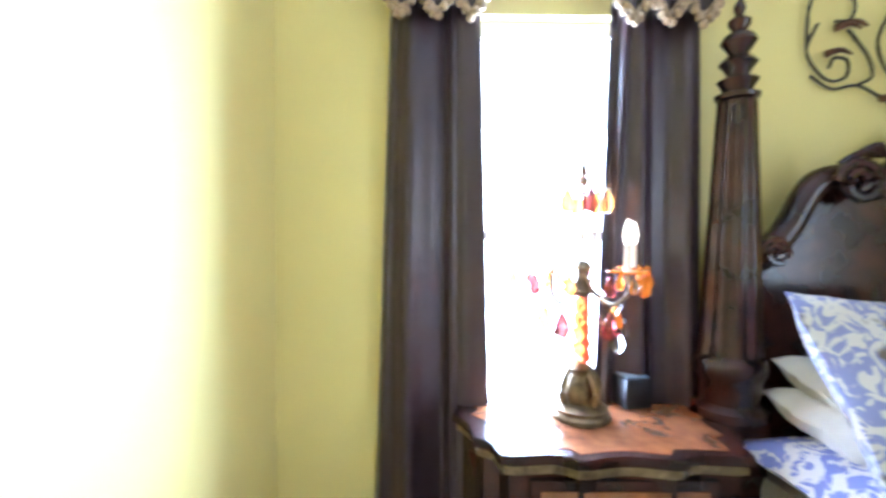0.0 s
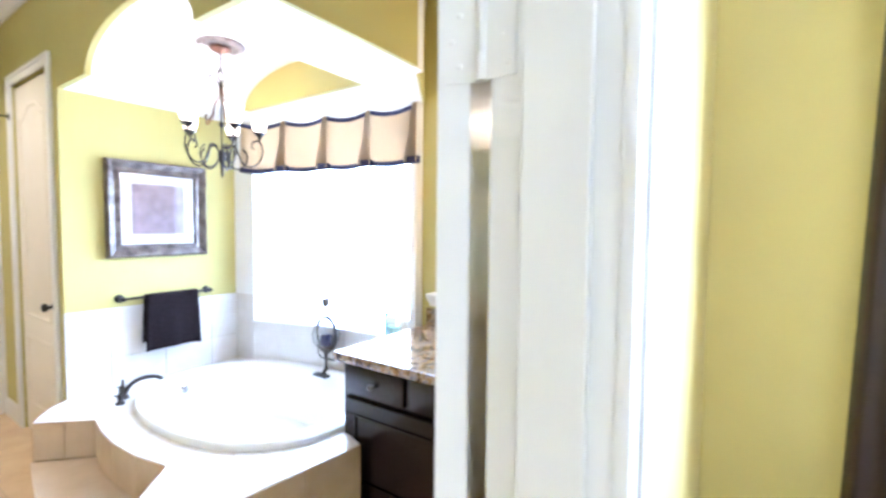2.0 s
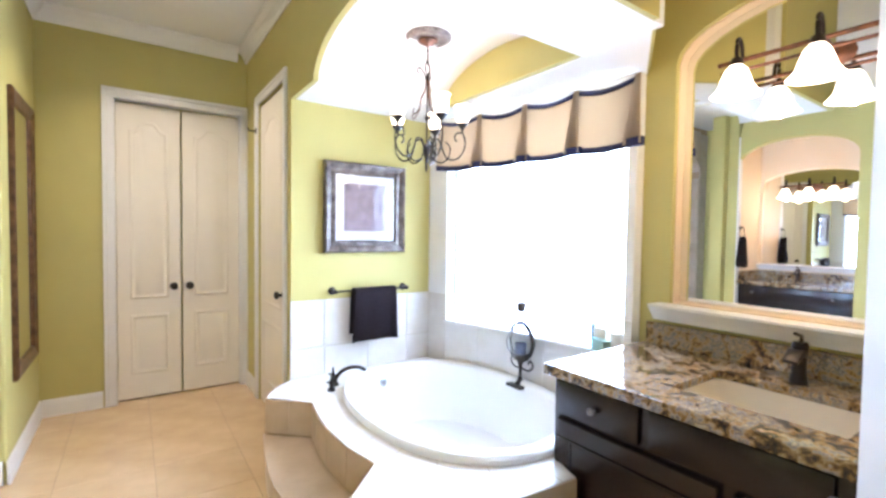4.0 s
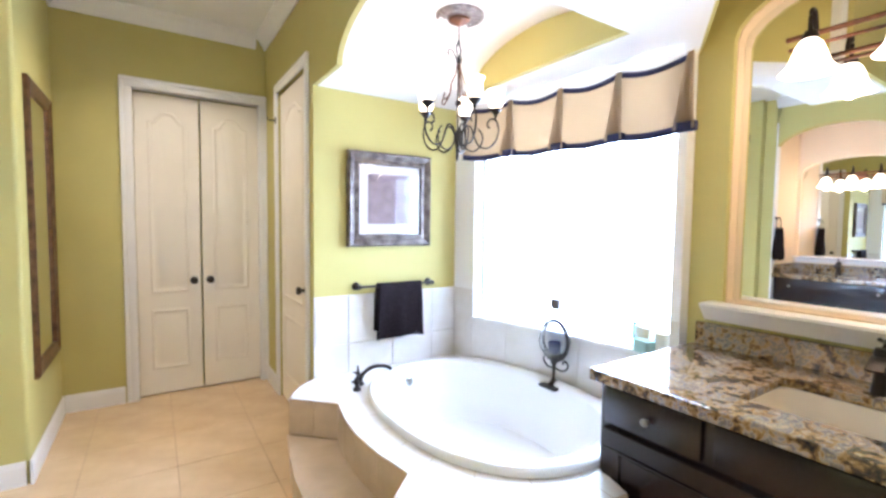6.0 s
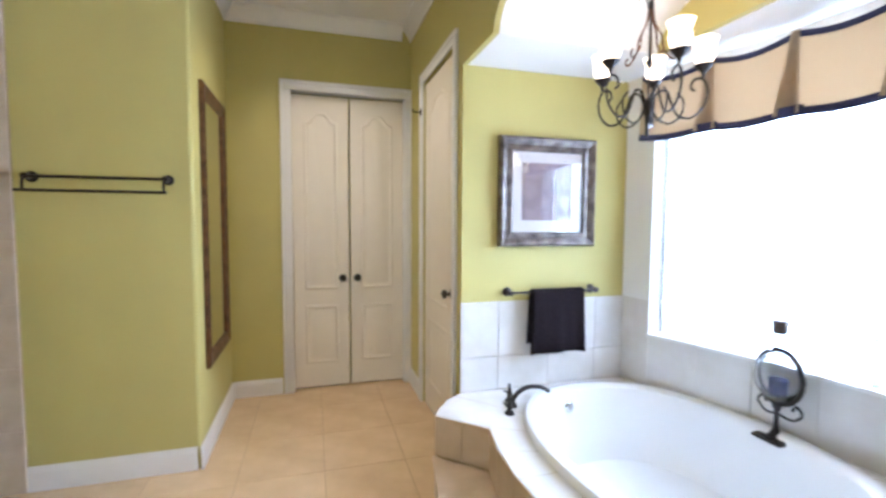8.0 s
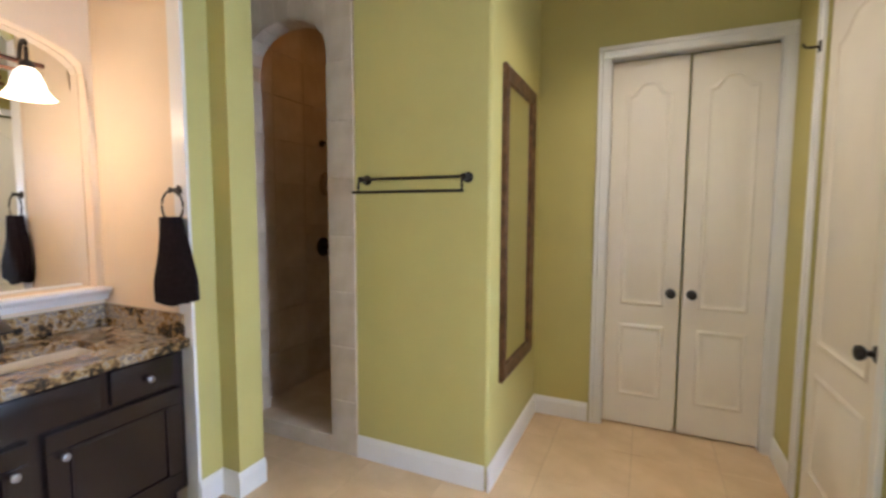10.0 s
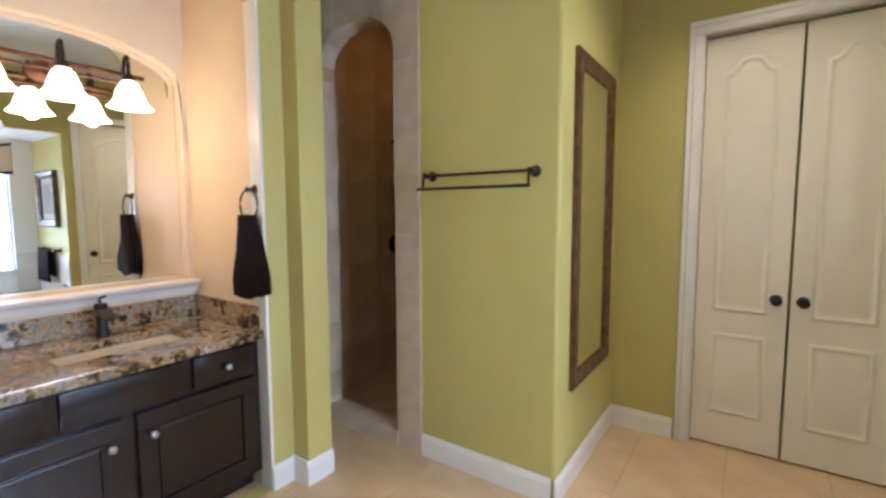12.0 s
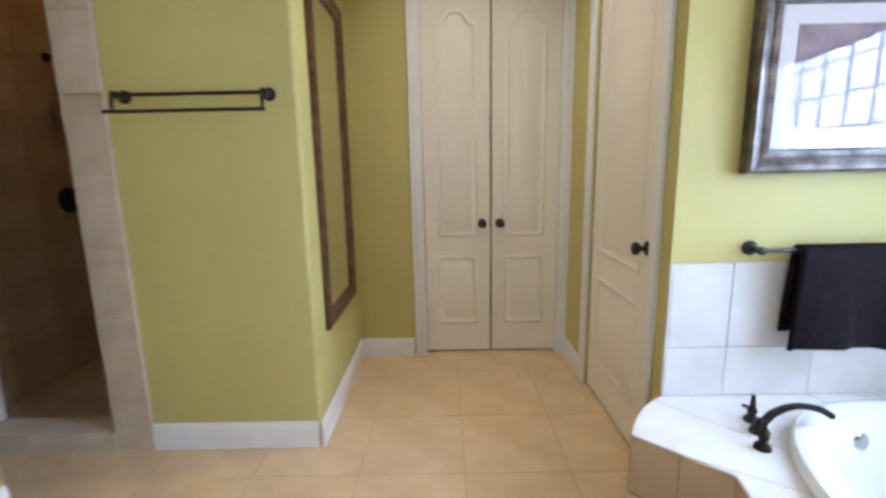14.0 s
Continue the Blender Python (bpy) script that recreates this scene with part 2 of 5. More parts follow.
def box(x0, x1, y0, y1, z0, z1, bevel=0.0, bm=None):
    bm = bm or bmesh.new()
    vs = [bm.verts.new((x, y, z)) for z in (z0, z1) for y in (y0, y1) for x in (x0, x1)]
    fs = [bm.faces.new([vs[i] for i in f]) for f in ((0, 2, 3, 1), (4, 5, 7, 6), (0, 1, 5, 4), (2, 6, 7, 3), (0, 4, 6, 2), (1, 3, 7, 5))]
    if bevel:
        es = list({e for f in fs for e in f.edges})
        bmesh.ops.bevel(bm, geom=es, offset=bevel, segments=2, affect="EDGES", profile=0.6)
    return bm


def prism(pts, axis, a, b, bevel=0.0, bm=None):
    """A closed outline drawn out along an axis from a to b. Outline pairs are the two other axes in order."""
    bm = bm or bmesh.new()

    def at(p, v):
        return {"x": (v, p[0], p[1]), "y": (p[0], v, p[1]), "z": (p[0], p[1], v)}[axis]
    lo = [bm.verts.new(at(p, a)) for p in pts]
    hi = [bm.verts.new(at(p, b)) for p in pts]
    fs = [bm.faces.new(lo), bm.faces.new(hi[::-1])]
    k = len(pts)
    for i in range(k):
        fs.append(bm.faces.new((lo[i], lo[(i + 1) % k], hi[(i + 1) % k], hi[i])))
    if bevel:
        es = [e for f in fs[:2] for e in f.edges]
        bmesh.ops.bevel(bm, geom=list(set(es)), offset=bevel, segments=2, affect="EDGES", profile=0.6)
    return bm


def holed(outer, hole, axis, a, b):
    """An outline with one hole (same count of points, matched one to one) drawn out along an axis."""
    bm = bmesh.new()

    def at(p, v):
        return {"x": (v, p[0], p[1]), "y": (p[0], v, p[1]), "z": (p[0], p[1], v)}[axis]
    rings = [[bm.verts.new(at(p, v)) for p in ring] for v in (a, b) for ring in (outer, hole)]
    k = len(outer)
    for i in range(k):
        j = (i + 1) % k
        for p, q in ((0, 1), (3, 2), (2, 0), (1, 3)):
            bm.faces.new((rings[p][i], rings[p][j], rings[q][j], rings[q][i]))
    return bm


def arch_hole(u0, u1, v0, vs, vp, n=14):
    """An arched opening from sill v0 to spring vs and peak vp, as a loop."""
    c, h = (u0 + u1) / 2, (u1 - u0) / 2
    top = [(c + h * math.cos(math.pi * i / n), vs + (vp - vs) * math.sin(math.pi * i / n)) for i in range(n + 1)]
    return [(u0, v0), (u1, v0)] + top


def arch_outer(U0, U1, V0, V1, n=14):
    """A rectangle's outline matched one to one with arch_hole."""
    top = []
    for i in range(n + 1):
        s = i / n
        if s < 0.2:
            top.append((U1, V0 + (V1 - V0) * (0.6 + 2 * s)))
        elif s <= 0.8:
            top.append((U1 + (U0 - U1) * (s - 0.2) / 0.6, V1))
        else:
            top.append((U0, V0 + (V1 - V0) * (1.0 - 2 * (s - 0.8))))
    return [(U0, V0), (U1, V0)] + top


def lathe(profile, n=20, centre=(0, 0, 0), bm=None, sx=1.0, sy=1.0):
    bm = bm or bmesh.new()
    rings = []
    for r, z in profile:
        if r < 1e-5:
            rings.append([bm.verts.new((centre[0], centre[1], centre[2] + z))])
        else:
            rings.append([bm.verts.new((centre[0] + sx * r * math.cos(2 * math.pi * i / n), centre[1] + sy * r * math.sin(2 * math.pi * i / n), centre[2] + z)) for i in range(n)])
    for p, q in zip(rings, rings[1:]):
        for i in range(n):
            j = (i + 1) % n
            if len(p) == 1 and len(q) == 1:
                continue
            if len(p) == 1:
                bm.faces.new((p[0], q[i], q[j]))
            elif len(q) == 1:
                bm.faces.new((p[i], q[0], p[j]))
            else:
                bm.faces.new((p[i], q[i], q[j], p[j]))
    return bm


def smooth_path(pts, n=6):
    out = []
    P = [Vector(p) for p in pts]
    for i in range(len(P) - 1):
        a, b, c, d = P[max(i - 1, 0)], P[i], P[i + 1], P[min(i + 2, len(P) - 1)]
        for k in range(n):
            t = k / n
            out.append(0.5 * ((2 * b) + (c - a) * t + (2 * a - 5 * b + 4 * c - d) * t * t + (3 * b - a - 3 * c + d) * t ** 3))
    return out + [P[-1]]


def tube(pts, r, n=8, bm=None, smooth=True, r_end=None):
    bm = bm or bmesh.new()
    P = smooth_path(pts) if smooth else [Vector(p) for p in pts]
    rings = []
    up = Vector((0, 0, 1))
    for i, p in enumerate(P):
        d = (P[min(i + 1, len(P) - 1)] - P[max(i - 1, 0)]).normalized()
        s = d.cross(up)
        if s.length < 0.1:
            s = d.cross(Vector((1, 0, 0)))
        s.normalize()
        u = s.cross(d)
        rr = r if r_end is None else r + (r_end - r) * i / max(1, len(P) - 1)
        rings.append([bm.verts.new(p + rr * (s * math.cos(2 * math.pi * k / n) + u * math.sin(2 * math.pi * k / n))) for k in range(n)])
    for a, b in zip(rings, rings[1:]):
        for k in range(n):
            bm.faces.new((a[k], a[(k + 1) % n], b[(k + 1) % n], b[k]))
    bm.faces.new(rings[0][::-1])
    bm.faces.new(rings[-1])
    return bm


def moved(bm, m):
    bmesh.ops.transform(bm, matrix=m, verts=bm.verts)
    return bm


def setting(name, bm, material, label="", category="wall", smooth=False):
    return tagged(solid(bm, material, name, None, "", smooth), label, category, "", "structure")

# ---- structure ----
H = 3.05
setting("floor", box(-3.2, 2.4, -3.2, 5.4, -0.12, -0.0025), GROUT, "sand coloured grout bed under beige floor tiles", "floor")
setting("carpet", box(-3.0, 1.66, -3.0, 0.40, -0.008, 0.004), CARPET, "beige carpet of the bedroom", "floor")
setting("ceiling", box(-3.2, 2.4, -3.2, 5.4, H, H + 0.1), WHITE, "white painted flat ceiling", "ceiling")

# wall between bedroom and bathroom, doorway from x -0.62 to 0.29
for nm, y0, y1, m, lab in (("wall_south_bedroom", 0.37, 0.45, GOLD, "yellow painted bedroom wall beside the doorway"), ("wall_south_bath", 0.45, 0.53, GREEN, "green painted bathroom wall beside the doorway")):
    bm = box(-3.1, -0.64, y0, y1, 0, H)
    box(0.31, 2.3 if m is GREEN else 1.80, y0, y1, 0, H, bm=bm)
    box(-0.64, 0.31, y0, y1, 2.48, H, bm=bm)
    setting(nm, bm, m, lab)
bm = box(0.29, 0.3095, 0.37, 0.532, 0, 2.46)
box(-0.6395, -0.62, 0.37, 0.545, 0, 2.46, bm=bm)
box(-0.6395, 0.3095, 0.37, 0.545, 2.46, 2.4795, bm=bm)
box(0.278, 0.2895, 0.40, 0.485, 0, 2.46, 0.003, bm=bm)
box(-0.6195, -0.608, 0.40, 0.485, 0, 2.46, 0.003, bm=bm)
setting("trim_door_jamb", bm, TRIM, "white gloss door jamb with a raised stop", "door frame")


def casing(name, u0, u1, top, axis, face, out, width=0.085):
    """Moulded trim round an opening, proud of the wall's face."""
    o = thing(name, "white painted moulded door casing", "door casing", kind="structure")
    a, b = (face, face + out) if out > 0 else (face + out, face)
    c, d = (face, face + out * 1.35) if out > 0 else (face + out * 1.35, face)

    def bar(n, p0, p1, z0, z1, deep):
        q0, q1 = (a, b) if not deep else (c, d)
        bm = box(q0, q1, p0, p1, z0, z1, 0.004) if axis == "x" else box(p0, p1, q0, q1, z0, z1, 0.004)
        part(n, bm, TRIM, o)
    w = width * 0.62
    bar("side_casing", u0 - w, u0 - 0.002, 0, top + 0.0, False)
    bar("side_casing", u1 + 0.002, u1 + w, 0, top + 0.0, False)
    bar("head_casing", u0 - w, u1 + w, top + 0.001, top + w, False)
    bar("outer_bead", u0 - width, u0 - w - 0.001, 0, top + w, True)
    bar("outer_bead", u1 + w + 0.001, u1 + width, 0, top + w, True)
    bar("outer_bead", u0 - width, u1 + width, top + w + 0.001, top + width, True)
    return o


casing("door_casing", -0.62, 0.285, 2.46, "y", 0.37, -0.018)
casing("door_casing", -0.625, 0.315, 2.46, "y", 0.53, 0.012)

# bedroom shell
bm = box(1.70, 1.86, -0.28, 0.37, 0, H)
box(1.70, 1.86, -3.1, -1.10, 0, H, bm=bm)
box(1.70, 1.86, -1.10, -0.28, 0, 0.55, bm=bm)
box(1.70, 1.86, -1.10, -0.28, 2.30, H, bm=bm)
setting("wall_east_bedroom", bm, GOLD, "yellow painted bedroom wall with a window")
setting("wall_west_bedroom", box(-3.2, -3.05, -3.1, 0.37, 0, H), GOLD, "plain yellow bedroom wall")
# unseen wall; its window is assumed from a bluish glint on the headboard
bm = box(-3.2, -1.7, -3.2, -3.05, 0, H)
box(-0.1, 1.86, -3.2, -3.05, 0, H, bm=bm)
box(-1.7, -0.1, -3.2, -3.05, 0, 0.8, bm=bm)
box(-1.7, -0.1, -3.2, -3.05, 2.4, H, bm=bm)
setting("wall_back_bedroom", bm, GOLD, "yellow bedroom wall out of view with an assumed window")
# glowing panel added behind the assumed window
setting("backdrop_back", box(-3.0, 1.2, -3.9, -3.88, 0.0, 3.4), SKYGLOW, "bright panel outside the unseen, assumed back window", "backdrop")
win = thing("window_1", "white framed bedroom window in bright daylight", "window", kind="structure")
for y0, y1, z0, z1 in ((-1.10, -1.05, 0.55, 2.30), (-0.33, -0.28, 0.55, 2.30), (-1.05, -0.33, 0.55, 0.61), (-1.05, -0.33, 2.24, 2.30), (-1.05, -0.33, 1.42, 1.46)):
    part("window_frame", box(1.76, 1.81, y0, y1, z0, z1, 0.004), TRIM, win)
pane = part("pane", box(1.783, 1.787, -1.05, -0.33, 0.61, 2.24), CLEAR, win, smooth=False)
pane.visible_shadow = False
setting("backdrop_bedroom", box(2.6, 2.62, -3.0, 1.2, -0.6, 4.0), SKYGLOW, "overexposed daylight outside the bedroom window", "backdrop")

# vanity wall on the window side, arched mirror recess
setting("wall_east_vanity", holed(arch_outer(0.53, 2.03, 0, H), arch_hole(0.635, 1.865, 1.07, 2.31, 2.535), "x", 2.14, 2.17), GREEN, "green painted wall with an arched mirror recess")
setting("wall_east_recess", holed(arch_outer(0.53, 2.03, 0, H), arch_hole(0.64, 1.86, 1.075, 2.305, 2.53), "x", 2.17, 2.232), PEACH, "cream painted arched reveal round the mirror")
setting("wall_east_backing", box(2.246, 2.40, 0.53, 2.03, 0, H), GREEN, "solid wall behind the mirror")
mr = setting("mirror_glass", box(2.235, 2.243, 0.55, 2.01, 1.0, 2.6), MIRROR, "frameless arched vanity mirror", "mirror")
mr["kind"] = "thing"

# bow window of the tub
BOW = [(1.80, 3.66), (1.82, 3.44), (1.91, 3.17), (1.98, 2.90), (2.02, 2.62), (2.05, 2.34), (2.066, 2.08), (2.07, 2.03)]


def bow_wall(i0, i1, z0, z1, inset=0.0, thick=0.15):
    q = [(x + inset, y) for x, y in BOW[i0:i1 + 1]]
    return prism(q + [(x + thick, y) for x, y in reversed(BOW[i0:i1 + 1])], "z", z0, z1)


setting("wall_bow_lower", bow_wall(0, 7, 0, 0.735, 0.012), WHITE, "wall under the bow window")
setting("wall_bow_upper", bow_wall(1, 6, 2.25, H), WHITE, "pale wall over the bow window")
setting("wall_bow_jamb_far", bow_wall(0, 1, 0.735, H), WHITE, "pale wall beside the bow window")
setting("wall_bow_jamb_near", bow_wall(6, 7, 0.735, H), WHITE, "pale wall beside the bow window")
bm = prism([(x - 0.02, y) for x, y in BOW[1:7]] + [(x + 0.14, y) for x, y in reversed(BOW[1:7])], "z", 0.737, 0.755)
setting("window_sill", bm, TRIM, "white tiled sill of the bow window", "sill")
bw = thing("window_2", "large bow window over the tub, overexposed", "window", kind="structure")
BL = [0.0]
for (xa, ya), (xb, yb) in zip(BOW[1:7], BOW[2:7]):
    BL.append(BL[-1] + math.hypot(xb - xa, yb - ya))


def bow_at(s):
    s = min(max(s, 0.0), BL[-1])
    i = max(k for k in range(len(BL) - 1) if BL[k] <= s + 1e-9)
    f = (s - BL[i]) / (BL[i + 1] - BL[i])
    (xa, ya), (xb, yb) = BOW[1 + i], BOW[2 + i]
    return xa + (xb - xa) * f, ya + (yb - ya) * f


COLS, ROWS = 7, 8
bw_h = (2.245 - 0.757) / ROWS
for i in range(COLS):
    (xa, ya), (xb, yb) = bow_at(BL[-1] * i / COLS + 0.009), bow_at(BL[-1] * (i + 1) / COLS - 0.009)
    for k in range(ROWS):
        z0 = 0.757 + k * bw_h
        o = part("glass_block", prism([(xa + 0.075, ya), (xb + 0.075, yb), (xb + 0.083, yb), (xa + 0.083, ya)], "z", z0 + 0.009, z0 + bw_h - 0.009), BLOCK, bw, smooth=False)
        o.visible_shadow = False
for k in range(1, ROWS):
    pts = [bow_at(BL[-1] * i / COLS) for i in range(COLS + 1)]
    part("mortar_joint", prism([(x + 0.072, y) for x, y in pts] + [(x + 0.086, y) for x, y in reversed(pts)], "z", 0.757 + k * bw_h - 0.0085, 0.757 + k * bw_h + 0.0085), MORTAR, bw, smooth=False)
for i in range(1, COLS):
    x, y = bow_at(BL[-1] * i / COLS)
    part("mortar_joint", box(x + 0.071, x + 0.087, y - 0.0085, y + 0.0085, 0.757, 2.245), MORTAR, bw, smooth=False)
for i in (1, 6):
    x, y = BOW[i]
    part("window_frame", box(x + 0.085, x + 0.12, y - 0.02, y + 0.02, 0.757, 2.245, 0.004), TRIM, bw)
setting("backdrop_tub", box(3.0, 3.02, 0.4, 5.4, -0.6, 4.0), SKYGLOW, "overexposed daylight outside the bow window", "backdrop")

# picture wall, header and vault over the tub
setting("wall_picture", box(0.70, 1.95, 3.66, 3.80, 0, 2.2995), GREEN, "green painted wall at the foot of the tub")
VA = [(1.67, 2.30), (2.08, 2.30)] + [(2.65 - 0.57 * math.cos(math.pi * i / 20), 2.30 + 0.235 * math.sin(math.pi * i / 20)) for i in range(1, 20)] + [(3.22, 2.30), (3.66, 2.30), (3.66, H), (1.67, H)]
setting("wall_header_arch", prism(VA, "x", 0.70, 0.73), GREEN, "green header with a low arch over the tub")
setting("ceiling_vault", prism(VA, "x", 0.7305, 1.6597), WHITE, "white barrel vaulted ceiling over the tub", "ceiling")
setting("wall_lunette", box(1.62, 1.657, 2.04, 3.26, 2.302, 2.60), GREEN, "green painted lunette at the end of the vault")
setting("ceiling_tub", prism([(1.6605, 1.722), (2.14, 2.03), (2.30, 2.03), (2.30, 3.66), (1.6605, 3.66)], "z", 2.30, H), WHITE, "white flat ceiling by the bow window", "ceiling")
setting("wall_header_near", box(0.70, 1.58, 1.645, 1.669, 2.30, H), GREEN, "green header facing the vanity")
setting("wall_header_slant", prism([(1.6615, 1.7205), (2.138, 2.0270), (2.138, 2.012), (1.668, 1.710)], "z", 2.30, H), GREEN, "green slanted header between the vault and the vanity wall")

# hall walls
bm = box(0.70, 0.84, 3.801, 3.815, 0, H)
box(0.70, 0.84, 4.58, 5.05, 0, H, bm=bm)
box(0.70, 0.84, 3.815, 4.58, 2.47, H, bm=bm)
box(0.70, 0.84, 3.66, 3.801, 2.30, H, bm=bm)
setting("wall_hall_east", bm, GREEN, "green hall wall with a narrow door")
bm = box(-0.87, -0.29, 5.05, 5.20, 0, H)
box(0.65, 0.84, 5.05, 5.20, 0, H, bm=bm)
box(-0.29, 0.65, 5.05, 5.20, 2.47, H, bm=bm)
setting("wall_north", bm, GREEN, "green end wall with double doors")
setting("wall_north_backing", box(-1.0, 1.0, 5.21, 5.30, 0, H), GREEN, "closet wall behind the double doors")
setting("wall_hall_east_backing", box(0.86, 0.95, 3.80, 5.2, 0, H), GREEN, "wall behind the narrow door")
r = 0.02
bm = prism([(-1.56, 4.0), (-0.75 - r, 4.0)] + [(-0.75 - r + r * math.sin(a), 4.0 + r - r * math.cos(a)) for a in (0.4, 0.8, 1.2)] + [(-0.75, 4.0 + r), (-0.75, 5.05), (-0.87, 5.05), (-0.87, 4.12), (-1.56, 4.12)], "z", 0, H)
setting("wall_towel", bm, GREEN, "green wall with a rounded outside corner")

# passage to the shower and the second vanity's alcove
setting("wall_partition", prism([(-2.70, 3.30), (-2.0, 3.30), (-2.0, 3.42), (-1.88, 3.42), (-1.88, 3.58), (-2.70, 3.58)], "z", 0, H), GREEN, "green stepped end of the alcove wall")
setting("wall_passage", box(-2.80, -2.62, 3.58, 4.0, 0, H), GREEN, "green wall at the end of the passage")
setting("wall_west", holed(arch_outer(0.53, 3.30, 0, H), arch_hole(2.085, 3.295, 0.002, 2.40, 2.66), "x", -2.09, -2.0), GREEN, "green wall with the arched alcove opening")
for y in (3.285, 2.072):
    setting("wall_alcove_side", box(-2.70, -2.095, y, y + 0.013, 0, 2.75), PEACH, "cream painted side of the vanity alcove")
setting("ceiling_alcove", box(-2.70, -2.095, 2.07, 3.298, 2.751, 2.78), PEACH, "cream painted top of the vanity alcove", "ceiling")
setting("trim_alcove_edge", box(-2.09, -1.997, 3.279, 3.296, 0.0, 2.75, 0.003), TRIM, "white edge of the vanity alcove", "trim")
setting("wall_alcove_back", holed(arch_outer(2.07, 3.298, 0, 2.751), arch_hole(2.13, 3.25, 1.055, 2.17, 2.335), "x", -2.765, -2.70), PEACH, "cream alcove wall with an arched mirror recess")
setting("wall_alcove_backing", box(-2.95, -2.795, 1.9, 3.4, 0, 2.8), PEACH, "solid wall behind the alcove mirror")
mr = setting("mirror_glass", box(-2.777, -2.769, 2.075, 3.28, 0.98, 2.45), MIRROR, "frameless arched vanity mirror", "mirror")
mr["kind"] = "thing"
setting("wall_west_close", box(-3.2, -2.96, 0.5, 5.4, 0, H), GREEN, "plain closing wall")

# shower enclosure
setting("wall_shower_left", box(-2.80, -2.64, 4.13, 5.3, 0, H), GROUT, "grouted wall of the shower")
setting("wall_shower_back", box(-2.64, -0.875, 5.20, 5.3, 0, H), GROUT, "grouted back wall of the shower")
setting("wall_shower_right", box(-1.20, -1.10, 4.13, 5.2, 0, H), GROUT, "grouted side wall of the shower")
setting("wall_shower_front", holed(arch_outer(-2.62, -1.562, 0, H), arch_hole(-2.40, -1.745, 0.09, 2.40, 2.61), "y", 3.992, 4.125), GROUT, "tiled front wall of the arched shower entry")
setting("floor_shower", box(-2.64, -1.2, 4.126, 5.2, -0.007, 0.03), STILE, "tan tiled shower floor", "floor")


# trim rings added where the unseen ceiling lamps hang
for x, y in ((0.0, 4.30), (-0.95, 2.3), (-0.6, 1.1)):
    dl = thing("unseen_downlight", "white trim ring of an unseen, added ceiling lamp", "ceiling light", pose(x, y, H), "recessed lights")
    part("trim_ring", lathe([(0.10, -0.001), (0.10, -0.006), (0.075, -0.010), (0.072, -0.001)], 24), TRIM, dl)

# ---- trim ----
def run(name, p, q, profile, material, label, category):
    """A moulding along a wall: profile pairs are (out of the wall, up); the wall lies to the right of p to q."""
    d = Vector((q[0] - p[0], q[1] - p[1], 0))
    n = Vector((-d.y, d.x, 0)).normalized()
    bm = bmesh.new()
    a = [bm.verts.new(Vector((p[0], p[1], 0)) + n * o + Vector((0, 0, z))) for o, z in profile]
    b = [bm.verts.new(Vector((q[0], q[1], 0)) + n * o + Vector((0, 0, z))) for o, z in profile]
    bm.faces.new(a)
    bm.faces.new(b[::-1])
    for i in range(len(a)):
        j = (i + 1) % len(a)
        bm.faces.new((a[i], b[i], b[j], a[j]))
    return setting(name, bm, material, label, category)


BASE = [(0.001, 0), (0.016, 0), (0.016, 0.10), (0.011, 0.118), (0.007, 0.13), (0.001, 0.13)]
CROWN = [(0.001, H - 0.115), (0.012, H - 0.115), (0.016, H - 0.095), (0.05, H - 0.045), (0.075, H - 0.02), (0.08, H - 0.001), (0.001, H - 0.001)]
for p, q in (((-0.766, 4.0), (-1.56, 4.0)), ((-0.75, 5.05), (-0.75, 3.984)), ((-0.37, 5.05), (-0.735, 5.05)), ((0.70, 4.665), (0.70, 5.03)),
             ((-2.0, 3.42), (-2.0, 3.282)), ((-1.88, 3.42), (-2.0, 3.42)), ((-1.88, 3.58), (-1.88, 3.404))):
    run("baseboard", p, q, BASE, TRIM, "white painted baseboard along a green wall", "baseboard")
for p, q in (((0.62, 5.05), (-0.75, 5.05)), ((0.70, 1.70), (0.70, 5.05)), ((-0.75, 5.05), (-0.75, 3.92)), ((-0.67, 4.0), (-1.60, 4.0)), ((-2.0, 3.30), (-2.0, 0.53))):
    run("trim_crown", p, q, CROWN, TRIM, "white crown moulding under the ceiling", "moulding")


# ---- doors ----
def ogee_panel(u0, u1, v0, v1, arched):
    """Outline of a door panel, with an eyebrow top where arched."""
    if not arched:
        return [(u0, v0), (u1, v0), (u1, v1), (u0, v1)]
    w, c = u1 - u0, (u0 + u1) / 2
    top = []
    for i in range(25):
        s = -1 + 2 * i / 24
        e = min(1, max(0, (abs(s) - 0.22) / 0.60))
        top.append((c - s * w / 2, v1 - 0.07 * (e * e * (3 - 2 * e)) - 0.008 * s * s))
    return [(u0, v0), (u1, v0)] + top


